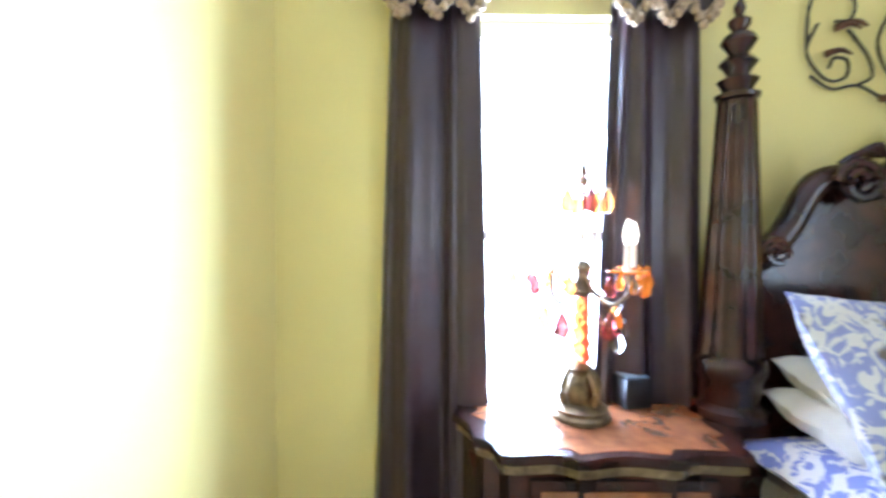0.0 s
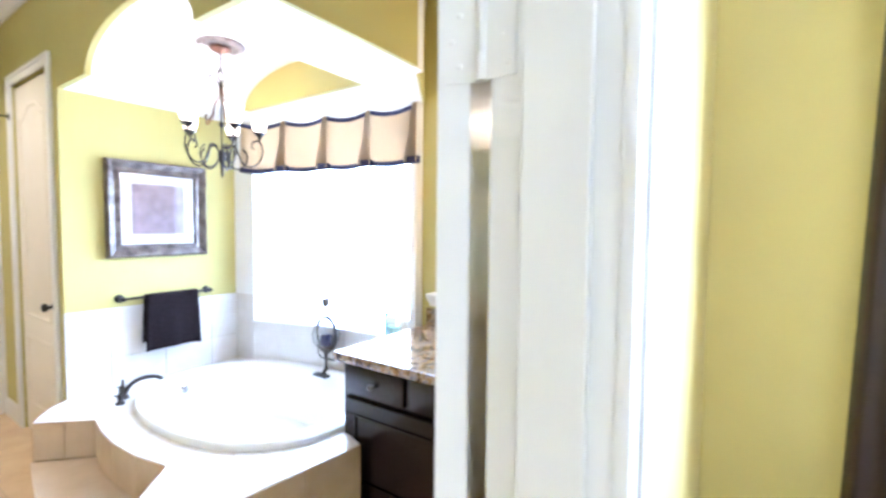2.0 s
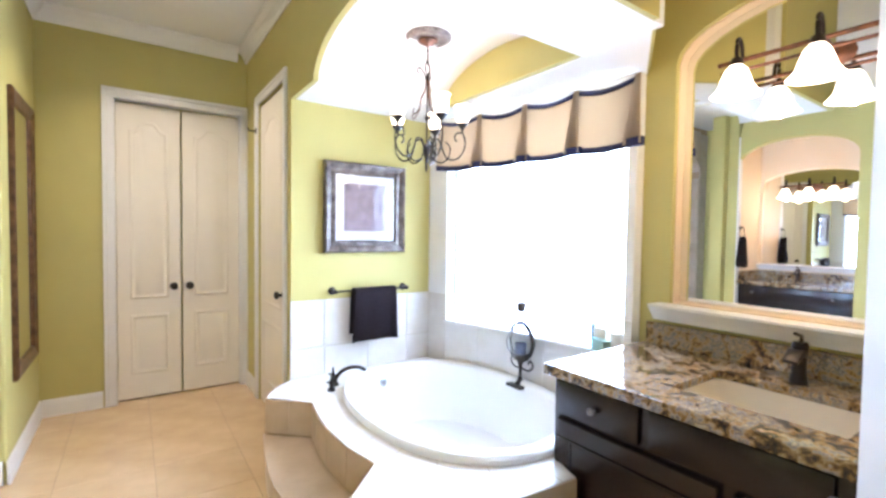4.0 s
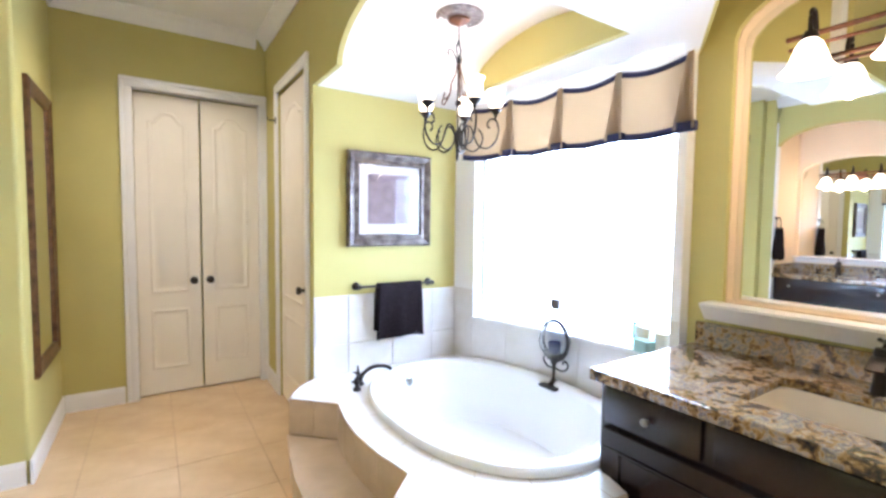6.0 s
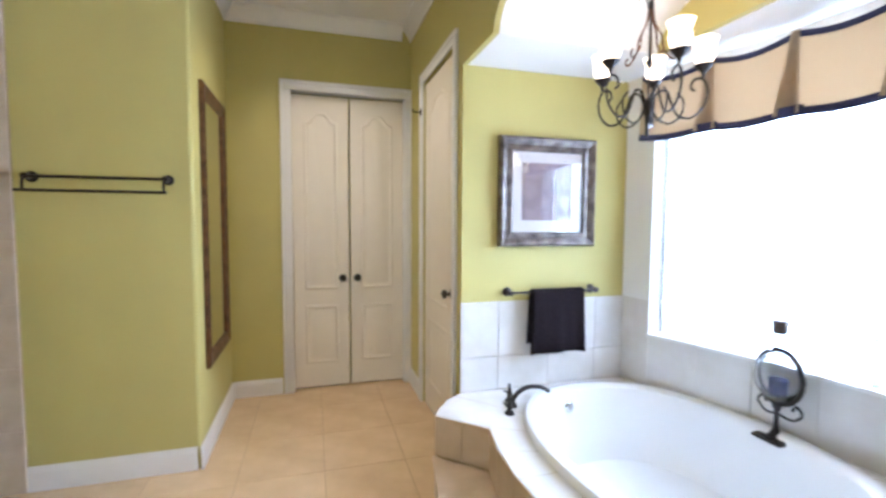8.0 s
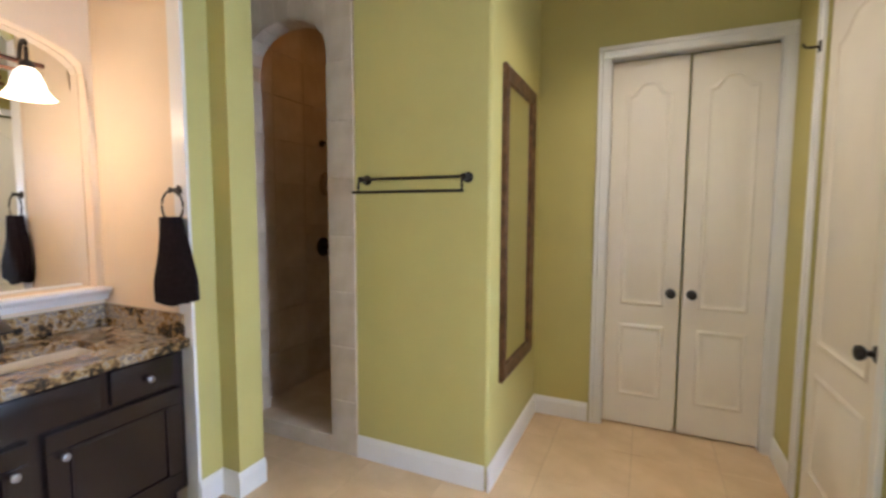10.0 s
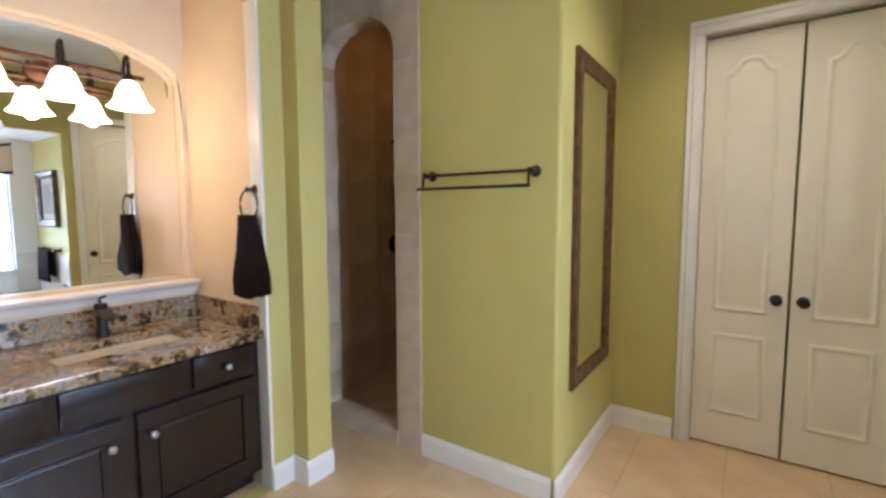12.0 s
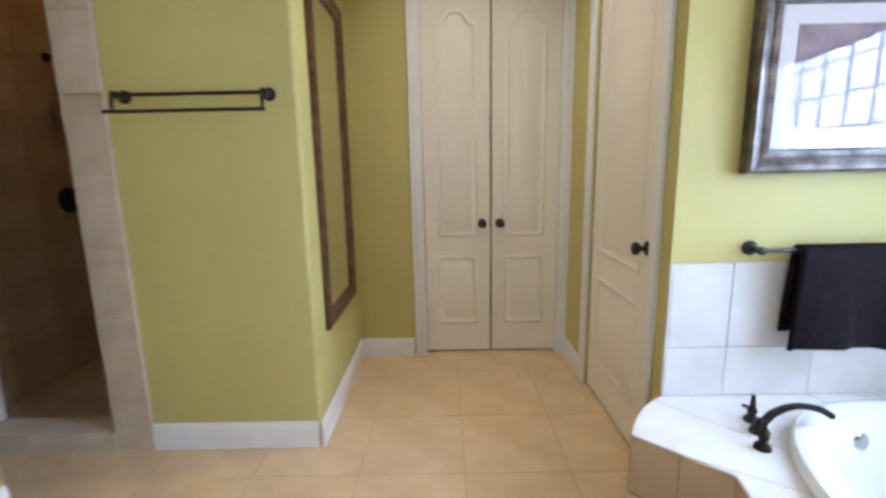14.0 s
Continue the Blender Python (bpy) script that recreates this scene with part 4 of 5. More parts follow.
def draped(name, label, x0, x1, yb, ztop, zf, zb, m):
    """A folded towel over a bar that runs along x at y = yb."""
    prof = [(0.030, zb), (0.026, (zb + ztop) / 2), (0.020, ztop - 0.02), (0.010, ztop + 0.010), (-0.004, ztop + 0.014), (-0.018, ztop + 0.006), (-0.026, ztop - 0.03), (-0.032, (zf + ztop) / 2), (-0.036, zf)]
    P = smooth_path([(0, y, z) for y, z in prof], 4)
    bm = bmesh.new()
    n = 16
    rows = []
    for i in range(n + 1):
        s = i / n
        x = x0 + (x1 - x0) * s
        row = []
        for k, p in enumerate(P):
            drop = max(0, ztop - p.z)
            w = 0.010 * math.sin(s * 9 + 0.8) * drop * 4 + 0.004 * math.sin(s * 23) * drop * 3
            flare = (s - 0.5) * 0.04 * drop
            row.append(bm.verts.new((x + flare, yb + p.y + w * (1 if p.y < 0 else 0.3), p.z + 0.012 * math.sin(s * 3) * (drop > 0.2))))
        rows.append(row)
    for a, b in zip(rows, rows[1:]):
        for k in range(len(P) - 1):
            bm.faces.new((a[k], b[k], b[k + 1], a[k + 1]))
    t = tagged(solid(bm, TOWEL, name, None, "", True), label, "towel")
    md = t.modifiers.new("thick", "SOLIDIFY")
    md.thickness, md.offset = 0.012, 0
    t.matrix_world = m
    return t


draped("hanging_towel", "dark brown folded bath towel over the bar", 1.115, 1.455, 3.598, 1.005, 0.635, 0.69, pose(0, 0, 0))


def towel_ring(m):
    t = thing("towel_ring", "oil-rubbed bronze towel ring on the wall", "towel ring", m)
    part("post", moved(lathe([(0, 0), (0.026, 0), (0.026, 0.006), (0.013, 0.014), (0.010, 0.04), (0.015, 0.048), (0, 0.055)], 16), pose(0, 0, 0, 90, 0, 0)), BRONZE, t)
    part("ring", tube([(0.075 * math.sin(2 * math.pi * i / 24), -0.04, -0.075 + 0.075 * math.cos(2 * math.pi * i / 24)) for i in range(25)], 0.005, smooth=False), BRONZE, t)
    return t


towel_ring(pose(-2.055, 3.285, 1.556))
bm = bmesh.new()
rows = []
for i in range(15):
    s = i / 14
    row = []
    z = 1.432 - 0.395 * s
    wdt = 0.060 + 0.075 * min(1, s * 1.3)
    for k in range(20):
        a = 2 * math.pi * k / 20
        fold = 1 + 0.24 * math.sin(3 * a + 2 * s) * min(1, 0.3 + s * 2) + 0.08 * math.sin(7 * a + 5 * s)
        row.append(bm.verts.new((-2.06 + wdt * fold * math.cos(a) + 0.02 * s, 3.237 + 0.036 * fold * math.sin(a), z + 0.02 * math.cos(2 * a) * s)))
    rows.append(row)
for a, b in zip(rows, rows[1:]):
    for k in range(20):
        bm.faces.new((a[k], a[(k + 1) % 20], b[(k + 1) % 20], b[k]))
bm.faces.new(rows[0])
bm.faces.new(rows[-1])
tagged(solid(bm, TOWEL, "hand_towel", None, "", True), "dark brown hand towel hanging from the ring", "towel")


# ---- pictures and mirrors ----
def frame_ring(u0, u1, v0, v1, axis, wall, out, rings, material, parent, name="frame_bar"):
    """A mitred picture frame: rings of (inset, height off the wall), each side a part."""
    def at(u, v, h):
        return (u, wall + out * h, v) if axis == "y" else (wall + out * h, u, v)
    for side in range(4):
        bm = bmesh.new()
        prev = None
        for d, h in rings:
            c = [(u0 + d, v0 + d), (u1 - d, v0 + d), (u1 - d, v1 - d), (u0 + d, v1 - d)]
            p, q = c[side], c[(side + 1) % 4]
            ring = [bm.verts.new(at(*p, h)), bm.verts.new(at(*q, h))]
            if prev:
                bm.faces.new((prev[0], prev[1], ring[1], ring[0]))
            prev = ring
        part(name, bm, material, parent, smooth=False)


pf = thing("picture", "framed print with a wide ivory mat behind reflective glass", "picture")
frame_ring(0.918, 1.552, 1.276, 1.918, "y", 3.66, -1, [(0, 0.0), (0, 0.040), (0.012, 0.050), (0.026, 0.046), (0.05, 0.030), (0.058, 0.034), (0.076, 0.036), (0.082, 0.030), (0.085, 0.012)], SILVERF, pf)
part("mat_board", box(0.998, 1.472, 3.648, 3.652, 1.356, 1.838), MATBD, pf, smooth=False)
part("print", box(1.068, 1.402, 3.645, 3.6475, 1.43, 1.77), PRINT, pf, "grey and mauve print", smooth=False)
part("glass", box(1.001, 1.469, 3.6385, 3.6415, 1.359, 1.835), PICGLASS, pf, smooth=False).visible_shadow = False

fm = thing("wall_mirror", "tall mirror in a wide bronze and gilt frame on the wall", "mirror")
frame_ring(4.175, 4.85, 0.52, 2.24, "x", -0.75, 1, [(0, 0.0), (0, 0.022), (0.014, 0.030), (0.04, 0.022), (0.07, 0.016), (0.078, 0.020), (0.088, 0.012), (0.09, 0.006)], GILTF, fm)
part("glass", box(-0.749, -0.743, 4.255, 4.77, 0.60, 2.16), MIRROR, fm, smooth=False)


# ---- chandelier ----
def chandelier():
    c = thing("chandelier", "small wrought iron scroll chandelier with lit frosted glass shades", "chandelier", pose(1.215, 2.80, 0.012))
    md = part("medallion", lathe([(0, 2.522), (0.0, 2.508), (0.062, 2.503), (0.068, 2.510), (0.078, 2.506), (0.10, 2.512), (0.112, 2.503), (0.122, 2.506), (0.132, 2.512), (0.135, 2.525)], 36), MEDAL, c, "pewter toned ceiling medallion")
    for k in range(16):
        a = 2 * math.pi * k / 16
        part("petal", moved(lathe([(0, -0.004), (0.012, -0.001), (0.015, 0.004)], 8, sx=1.2, sy=0.7), Matrix.Translation((0.092 * math.cos(a), 0.092 * math.sin(a), 2.5085)) @ pose(0, 0, 0, 0, 0, math.degrees(a))), MEDAL, md)
    part("canopy", lathe([(0.058, 2.505), (0.056, 2.492), (0.03, 2.478), (0.008, 2.468), (0, 2.466)], 20), RUST, c)
    for i in range(4):
        z = 2.462 - 0.024 * i
        loop = [((0.008 * math.cos(b) if i % 2 else 0.0), (0.0 if i % 2 else 0.008 * math.cos(b)), z - 0.008 + 0.015 * math.sin(b)) for b in [2 * math.pi * q / 10 for q in range(11)]]
        part("chain_link", tube(loop, 0.0022, 6, smooth=False), BRONZE, c)
    for s in (-1, 1):
        part("top_loop", tube([(0, 0, 2.305), (s * 0.02, s * 0.012, 2.33), (s * 0.024, s * 0.014, 2.355), (0.0, 0.0, 2.385)], 0.004), BRONZE, c)
    part("column", lathe([(0, 2.31), (0.008, 2.305), (0.014, 2.285), (0.008, 2.27), (0.0045, 2.255), (0.0045, 2.09), (0.016, 2.065), (0.0045, 2.045), (0.0045, 1.93), (0.012, 1.915), (0.020, 1.905), (0.021, 1.865), (0.012, 1.85), (0.007, 1.80), (0.009, 1.785), (0.004, 1.765), (0, 1.76)], 14), BRONZE, c)
    for k in range(5):
        a = 2 * math.pi * k / 5 + 0.75
        ca, sa = math.cos(a), math.sin(a)

        def P(r, z):
            return (r * ca, r * sa, z)
        arm = part("arm", tube([P(0.012, 1.885), P(0.035, 1.94), P(0.07, 1.945), P(0.088, 1.90), P(0.115, 1.845), P(0.165, 1.835), P(0.208, 1.875), P(0.222, 1.935), P(0.205, 1.985), P(0.172, 1.985), P(0.160, 1.955), P(0.176, 1.94)], 0.0048), BRONZE, c)
        part("scroll", tube([P(0.012, 1.89), P(0.04, 1.835), P(0.085, 1.815), P(0.125, 1.845), P(0.135, 1.90), P(0.11, 1.935)], 0.0042), BRONZE, arm)
        part("upper_scroll", tube([P(0.008, 2.275), P(0.018, 2.22), P(0.045, 2.17), P(0.052, 2.12), P(0.085, 2.075), P(0.10, 2.085), P(0.092, 2.105)], 0.0038), RUST, arm)
        if k in (0, 2):
            part("top_scroll", tube([P(0.01, 2.285), P(0.035, 2.325), P(0.06, 2.335), P(0.075, 2.315), P(0.062, 2.30)], 0.0038), BRONZE, arm)
        part("cup", lathe([(0, 1.99), (0.006, 1.995), (0.008, 2.01), (0.032, 2.035), (0.036, 2.043), (0.012, 2.04), (0, 2.04)], 14, P(0.205, 0)), BRONZE, arm)
        sh = part("shade", lathe([(0.020, 2.041), (0.034, 2.06), (0.040, 2.085), (0.036, 2.11), (0.044, 2.135), (0.048, 2.142), (0.041, 2.135), (0.033, 2.11), (0.037, 2.085), (0.031, 2.062), (0.018, 2.043)], 18, P(0.205, 0)), SHADE, arm, "lit frosted tulip shade")
        sh.visible_shadow = False


chandelier()


# ---- valance over the bow window ----
def valance():
    v = thing("valance", "tan woven box-pleat valance with navy banding over the bow window", "valance")
    P = [Vector((x - 0.05, y, 0)) for x, y in BOW[1:]]
    P = [Vector((1.75, 3.47, 0))] + [p for p in P[1:]] + [Vector((2.02, 1.99, 0))]
    S = smooth_path(P, 8)
    L = [0.0]
    for a, b in zip(S, S[1:]):
        L.append(L[-1] + (b - a).length)

    def along(s):
        s = min(max(s, 0), L[-1] - 1e-6)
        i = max(k for k in range(len(L) - 1) if L[k] <= s)
        d = (S[i + 1] - S[i]).normalized()
        return S[i] + d * (s - L[i]), Vector((d.y, -d.x, 0))
    n = 4
    w = L[-1] / n
    for k in range(n):
        bm, band_b, band_t = bmesh.new(), bmesh.new(), bmesh.new()
        rows = []
        for i in range(17):
            s = i / 16
            p, nn = along(k * w + s * w)
            if nn.x > 0:
                nn = -nn
            sag = 0.034 * math.sin(math.pi * s)
            rows.append([(p + nn * (0.010 * math.sin(math.pi * s) + 0.02 * f), 2.272 - sag * (1 - f) - f * (0.375 + sag * 0.5)) for f in (0, 0.08, 0.5, 0.9, 1.0)])
        for q, sel, off in ((bm, (0, 1, 2, 3, 4), 0.0), (band_t, (0, 1), 0.004), (band_b, (3, 4), 0.004)):
            vs = [[q.verts.new((r[j][0].x - off, r[j][0].y, r[j][1])) for j in sel] for r in rows]
            for a, b in zip(vs, vs[1:]):
                for j in range(len(sel) - 1):
                    q.faces.new((a[j], b[j], b[j + 1], a[j + 1]))
        a = part("fabric_panel", bm, VALF, v)
        for q, lab in ((band_t, "navy top cord"), (band_b, "navy hem band")):
            o = part("band", q, NAVY, a, lab)
            o.modifiers.new("thick", "SOLIDIFY").thickness = 0.004
        a.modifiers.new("thick", "SOLIDIFY").thickness = 0.006
        p, nn = along((k + 1) * w)
        if nn.x > 0:
            nn = -nn
        d = Vector((-nn.y, nn.x, 0))
        c = p + nn * 0.012
        bm = bmesh.new()
        for f, z in ((0.016, 2.27), (0.03, 2.10), (0.052, 1.90)):
            for e in (-1, 0, 1):
                q = c + d * (e * f) + nn * (0.012 + (2.27 - z) * 0.12) * (1 if e else 0.2)
                bm.verts.new((q.x, q.y, z))
        bm.verts.ensure_lookup_table()
        for i in (0, 1):
            for j in (0, 1):
                bm.faces.new([bm.verts[t] for t in (i * 3 + j, i * 3 + j + 1, i * 3 + j + 4, i * 3 + j + 3)])
        o = part("pleat", bm, VALF, v)
        o.modifiers.new("thick", "SOLIDIFY").thickness = 0.006
        q = c + nn * 0.05
        bm = prism([((q + d * 0.052 - nn * 0.0).x, (q + d * 0.052).y), ((q - d * 0.052).x, (q - d * 0.052).y), ((q - d * 0.05 - nn * 0.035).x, (q - d * 0.05 - nn * 0.035).y), ((q + d * 0.05 - nn * 0.035).x, (q + d * 0.05 - nn * 0.035).y)], "z", 1.89, 1.935, 0.003)
        part("pleat_band", bm, NAVY, v, "navy band on the pleat")


valance()

# ---- things on the tub deck and sill ----
cs = thing("candle_stand", "dark scrolled metal stand with a glass globe on the tub deck", "candle holder", pose(1.925, 2.73, 0.421) @ Matrix.Diagonal((1.2, 1.2, 1.27, 1)))
part("foot", prism([(-0.055, -0.055), (0.055, -0.055), (0.055, 0.055), (-0.055, 0.055)], "z", 0.0, 0.014, 0.005), BRONZE, cs)
part("stem", lathe([(0.03, 0.014), (0.016, 0.03), (0.008, 0.05), (0.010, 0.11), (0.02, 0.13), (0, 0.135)], 12), BRONZE, cs)
for k in range(2):
    s = 1 if k else -1
    part("scroll", tube([(0, 0, 0.10), (0.01, s * 0.05, 0.09), (0.01, s * 0.085, 0.12), (0.01, s * 0.065, 0.145), (0.01, s * 0.05, 0.125)], 0.005), BRONZE, cs)
part("hoop", tube([(0.0, 0.088 * math.sin(2 * math.pi * i / 28), 0.235 + 0.098 * math.cos(2 * math.pi * i / 28)) for i in range(29)], 0.010, smooth=False), BRONZE, cs)
part("globe", lathe([(0, 0.145), (0.05, 0.16), (0.076, 0.20), (0.082, 0.235), (0.07, 0.28), (0.035, 0.32), (0.026, 0.36), (0.026, 0.40), (0.022, 0.40), (0.022, 0.36), (0.03, 0.325), (0.065, 0.28), (0.077, 0.235), (0.07, 0.20), (0.045, 0.165), (0, 0.15)], 24), CLEAR, cs, "clear glass bottle globe")
part("stopper", lathe([(0, 0.39), (0.021, 0.39), (0.021, 0.40), (0.026, 0.402), (0.026, 0.435), (0.02, 0.44), (0, 0.44)], 16), SILVERF, cs, "dark metal stopper")
part("candle", lathe([(0, 0.165), (0.032, 0.165), (0.032, 0.225), (0, 0.225)], 16), NAVY, cs, "dark candle inside")
def soap(name, lab, x, y, z, w, d, h, turn, material, bevel):
    o = solid(box(-w / 2, w / 2, -d / 2, d / 2, 0, h, bevel), material, name, None, "", True)
    o.matrix_world = pose(x, y, z, 0, 0, turn)
    return tagged(o, lab, "soap" if "soap" in name else "glass dish")


AQUAG = glass("aqua_glass", (0.62, 0.88, 0.95), 0.08)
soap("glass_plaque", "pale aqua glass plaque standing on the window sill", 2.09, 2.33, 0.756, 0.05, 0.10, 0.15, -12, AQUAG, 0.004)
soap("glass_dish", "aqua glass block dish on the window sill", 2.105, 2.235, 0.756, 0.10, 0.11, 0.065, -8, AQUAG, 0.006)
soap("soap_bar", "ivory soap block resting on a glass dish", 2.105, 2.235, 0.822, 0.07, 0.095, 0.06, -8, WAXW, 0.006)
soap("soap_bar", "sage green soap block on the window sill", 2.04, 2.20, 0.756, 0.06, 0.10, 0.07, -16, WAXG, 0.006)
for nm, x, y, rr, h, m, lab in (("candle", 2.085, 2.125, 0.038, 0.12, WAXW, "white pillar candle on the window sill"), ("glass_bottle", 2.085, 2.47, 0.03, 0.15, CLEAR, "small clear glass bottle on the window sill")):
    o = solid(lathe([(0, 0), (rr, 0), (rr, h * 0.7), (rr * (1.0 if nm == "candle" else 0.5), h * 0.8), (rr * (1.0 if nm == "candle" else 0.45), h - 0.004), (rr * 0.4, h), (0, h - 0.004)], 20), m, nm, None, "", True)
    o.location = (x, y, 0.756)
    tagged(o, lab, "candle" if nm == "candle" else "bottle")

# ---- shower fittings ----
sh = thing("wall_shower", "oil-rubbed bronze shower head on a bent arm", "shower head", pose(-2.628, 5.0, 2.05))
part("flange", moved(lathe([(0, 0), (0.032, 0), (0.03, 0.01), (0, 0.014)], 16), pose(0, 0, 0, 0, 90, 0)), BRONZE, sh)
part("arm", tube([(0, 0, 0), (0.06, 0, 0.005), (0.11, 0, -0.03)], 0.010), BRONZE, sh)
part("rose", moved(lathe([(0, 0.03), (0.014, 0.03), (0.018, 0.0), (0.045, -0.03), (0.045, -0.04), (0, -0.042)], 18), Matrix.Translation((0.115, 0, -0.05)) @ pose(0, 0, 0, 0, -30, 0)), BRONZE, sh)
sv = thing("shower_valve", "round bronze shower valve plate with a lever", "shower valve", pose(-2.628, 5.0, 1.155))
part("plate", moved(lathe([(0, 0), (0.085, 0), (0.082, 0.008), (0.03, 0.014), (0.025, 0.05), (0, 0.055)], 22), pose(0, 0, 0, 0, 90, 0)), BRONZE, sv)
part("lever", tube([(0.045, 0, 0), (0.055, 0, -0.07)], 0.008), BRONZE, sv)

po = thing("shower_pouf", "tan mesh bath pouf hanging on a cord below the shower arm", "bath sponge", pose(-2.56, 4.97, 1.68))
part("cord", tube([(0, 0, 0.11), (0.005, 0.01, 0.22), (0.0, 0.03, 0.372)], 0.003), VALF, po)
bm = bmesh.new()
prev = None
for j in range(11):
    f = j / 10
    ring = []
    for k in range(22):
        a = 2 * math.pi * k / 22
        q = 0.05 * math.sin(math.pi * (0.06 + 0.88 * f)) ** 0.6 * (1 + 0.16 * math.sin(9 * a + 6 * f) + 0.1 * math.sin(4 * a - 9 * f))
        ring.append(bm.verts.new((q * math.cos(a), q * math.sin(a), -0.08 + 0.2 * f)))
    if prev:
        for k in range(22):
            bm.faces.new((prev[k], prev[(k + 1) % 22], ring[(k + 1) % 22], ring[k]))
    prev = ring
part("mesh_bundle", bm, FRINGE, po)

# ---- light switch ----
sw = thing("light_switch", "white double light switch plate on the green wall", "light switch", pose(-1.999, 1.80, 1.22))
part("plate", box(0.0, 0.006, -0.055, 0.055, -0.058, 0.058, 0.002), TRIM, sw)
for y in (-0.025, 0.025):
    part("rocker", box(0.006, 0.011, y - 0.016, y + 0.016, -0.032, 0.032, 0.002), TRIM, sw)

# ---- bedroom: window drapery ----
def drape(name, label, y0, y1, x, z0, z1, folds, ridge_at, mood):
    bm = bmesh.new()
    n, rows = 90, []
    for j in range(26):
        f = j / 25
        z = z1 + (z0 - z1) * f
        row = []
        for i in range(n + 1):
            s = i / n
            y = y0 + (y1 - y0) * s
            y += (s - 0.5) * 0.14 * f
            ph = s * folds * 2 * math.pi + 0.5 * math.sin(f * 3 + s * 4 + mood)
            ridge = 0.030 * math.exp(-((s - ridge_at - 0.03 * math.sin(2 * f)) / 0.045) ** 2)
            hem = 0.10 * max(0.0, 1 - (1 - s if y1 > -0.5 else s) / 0.08) ** 2
            row.append(bm.verts.new((x - ridge + hem - 0.035 * math.sin(ph) * (0.6 + 0.4 * f) - 0.006 * math.sin(ph * 2.3 + mood + 2 * f), y, z)))
        rows.append(row)
    for a, b in zip(rows, rows[1:]):
        for i in range(n):
            bm.faces.new((a[i], a[i + 1], b[i + 1], b[i]))
    t = tagged(solid(bm, CURT, name, None, "", True), label, "curtain", "bedroom curtains")
    md = t.modifiers.new("thick", "SOLIDIFY")
    md.thickness = 0.004
    return t


drape("curtain_panel", "dark plum brown satin curtain hanging in deep folds", -0.42, -0.08, 1.615, 0.02, 2.32, 1.9, 0.30, 0.4)
drape("curtain_panel", "dark plum brown satin curtain hanging in deep folds", -1.26, -0.92, 1.615, 0.02, 2.32, 1.9, 0.86, 2.4)
vb = thing("valance_fringed", "dark plum swag valance edged with tan ball fringe", "valance")


def zigzag(s, dip):
    """Height of the pointed hem at a share s of its width."""
    q = (s * 3) % 1.0
    return dip - 0.085 * abs(1 - 2 * q) ** 1.2


for y0, y1, dip in ((-0.45, -0.07, 0.385), (-1.28, -0.90, 0.40)):
    bm = bmesh.new()
    rows = []
    for j in range(6):
        f = j / 5
        rows.append([bm.verts.new((1.560 - 0.018 * math.sin(i * 0.47 + 1), y0 + (y1 - y0) * i / 48, 2.62 - f * zigzag(i / 48, dip))) for i in range(49)])
    for a, b in zip(rows, rows[1:]):
        for i in range(48):
            bm.faces.new((a[i], a[i + 1], b[i + 1], b[i]))
    o = part("swag", bm, CURT, vb)
    o.modifiers.new("thick", "SOLIDIFY").thickness = 0.006
    tape = tube([(1.545 - 0.018 * math.sin(i * 0.47 + 1), y0 + (y1 - y0) * i / 48, 2.625 - zigzag(i / 48, dip)) for i in range(49)], 0.011, 7, smooth=False)
    part("fringe_tape", tape, FRINGE, vb, "tan gimp tape")
    for i in range(20):
        s = (i + 0.5) / 20
        y = y0 + (y1 - y0) * s
        z = 2.60 - zigzag(s, dip) - 0.006 * (i % 2)
        bm = lathe([(0, 0.019), (0.011, 0.014), (0.0165, 0.0), (0.011, -0.014), (0, -0.018)], 9, (1.538 - 0.004 * (i % 3), y, z))
        part("fringe_ball", bm, FRINGE, vb)
bm = bmesh.new()
rows = []
for j in range(4):
    f = j / 3
    rows.append([bm.verts.new((1.572, -0.46 - 0.42 * i / 20, 2.62 - f * (0.14 - 0.04 * math.sin(math.pi * i / 20)))) for i in range(21)])
for a, b in zip(rows, rows[1:]):
    for i in range(20):
        bm.faces.new((a[i], a[i + 1], b[i + 1], b[i]))
o = part("centre_swag", bm, VALF, vb)
o.modifiers.new("thick", "SOLIDIFY").thickness = 0.006

# ---- nightstand ----
def wave(a, b, n, depth, sign):
    """A serpentine line from a to b, bulging sideways."""
    a, b = Vector((*a, 0)), Vector((*b, 0))
    d = b - a
    k = Vector((d.y, -d.x, 0)).normalized()
    out = []
    for i in range(n):
        s = i / n
        out.append(a + d * s + k * depth * sign * (0.5 - 0.5 * math.cos(4 * math.pi * s)) * (1 if 0.25 < s < 0.75 else -0.45))
    return [(p.x, p.y) for p in out]


ns = thing("nightstand", "carved dark wood nightstand with a burl veneered serpentine top", "nightstand")
TOP = wave((1.66, -0.32), (1.21, -0.46), 14, 0.035, 1) + wave((1.21, -0.46), (1.21, -1.21), 24, 0.03, 1) + wave((1.21, -1.21), (1.66, -1.30), 14, 0.03, 1)


def scaled(pts, k, c=(1.46, -0.82)):
    return [(c[0] + (x - c[0]) * k, c[1] + (y - c[1]) * k) for x, y in pts]


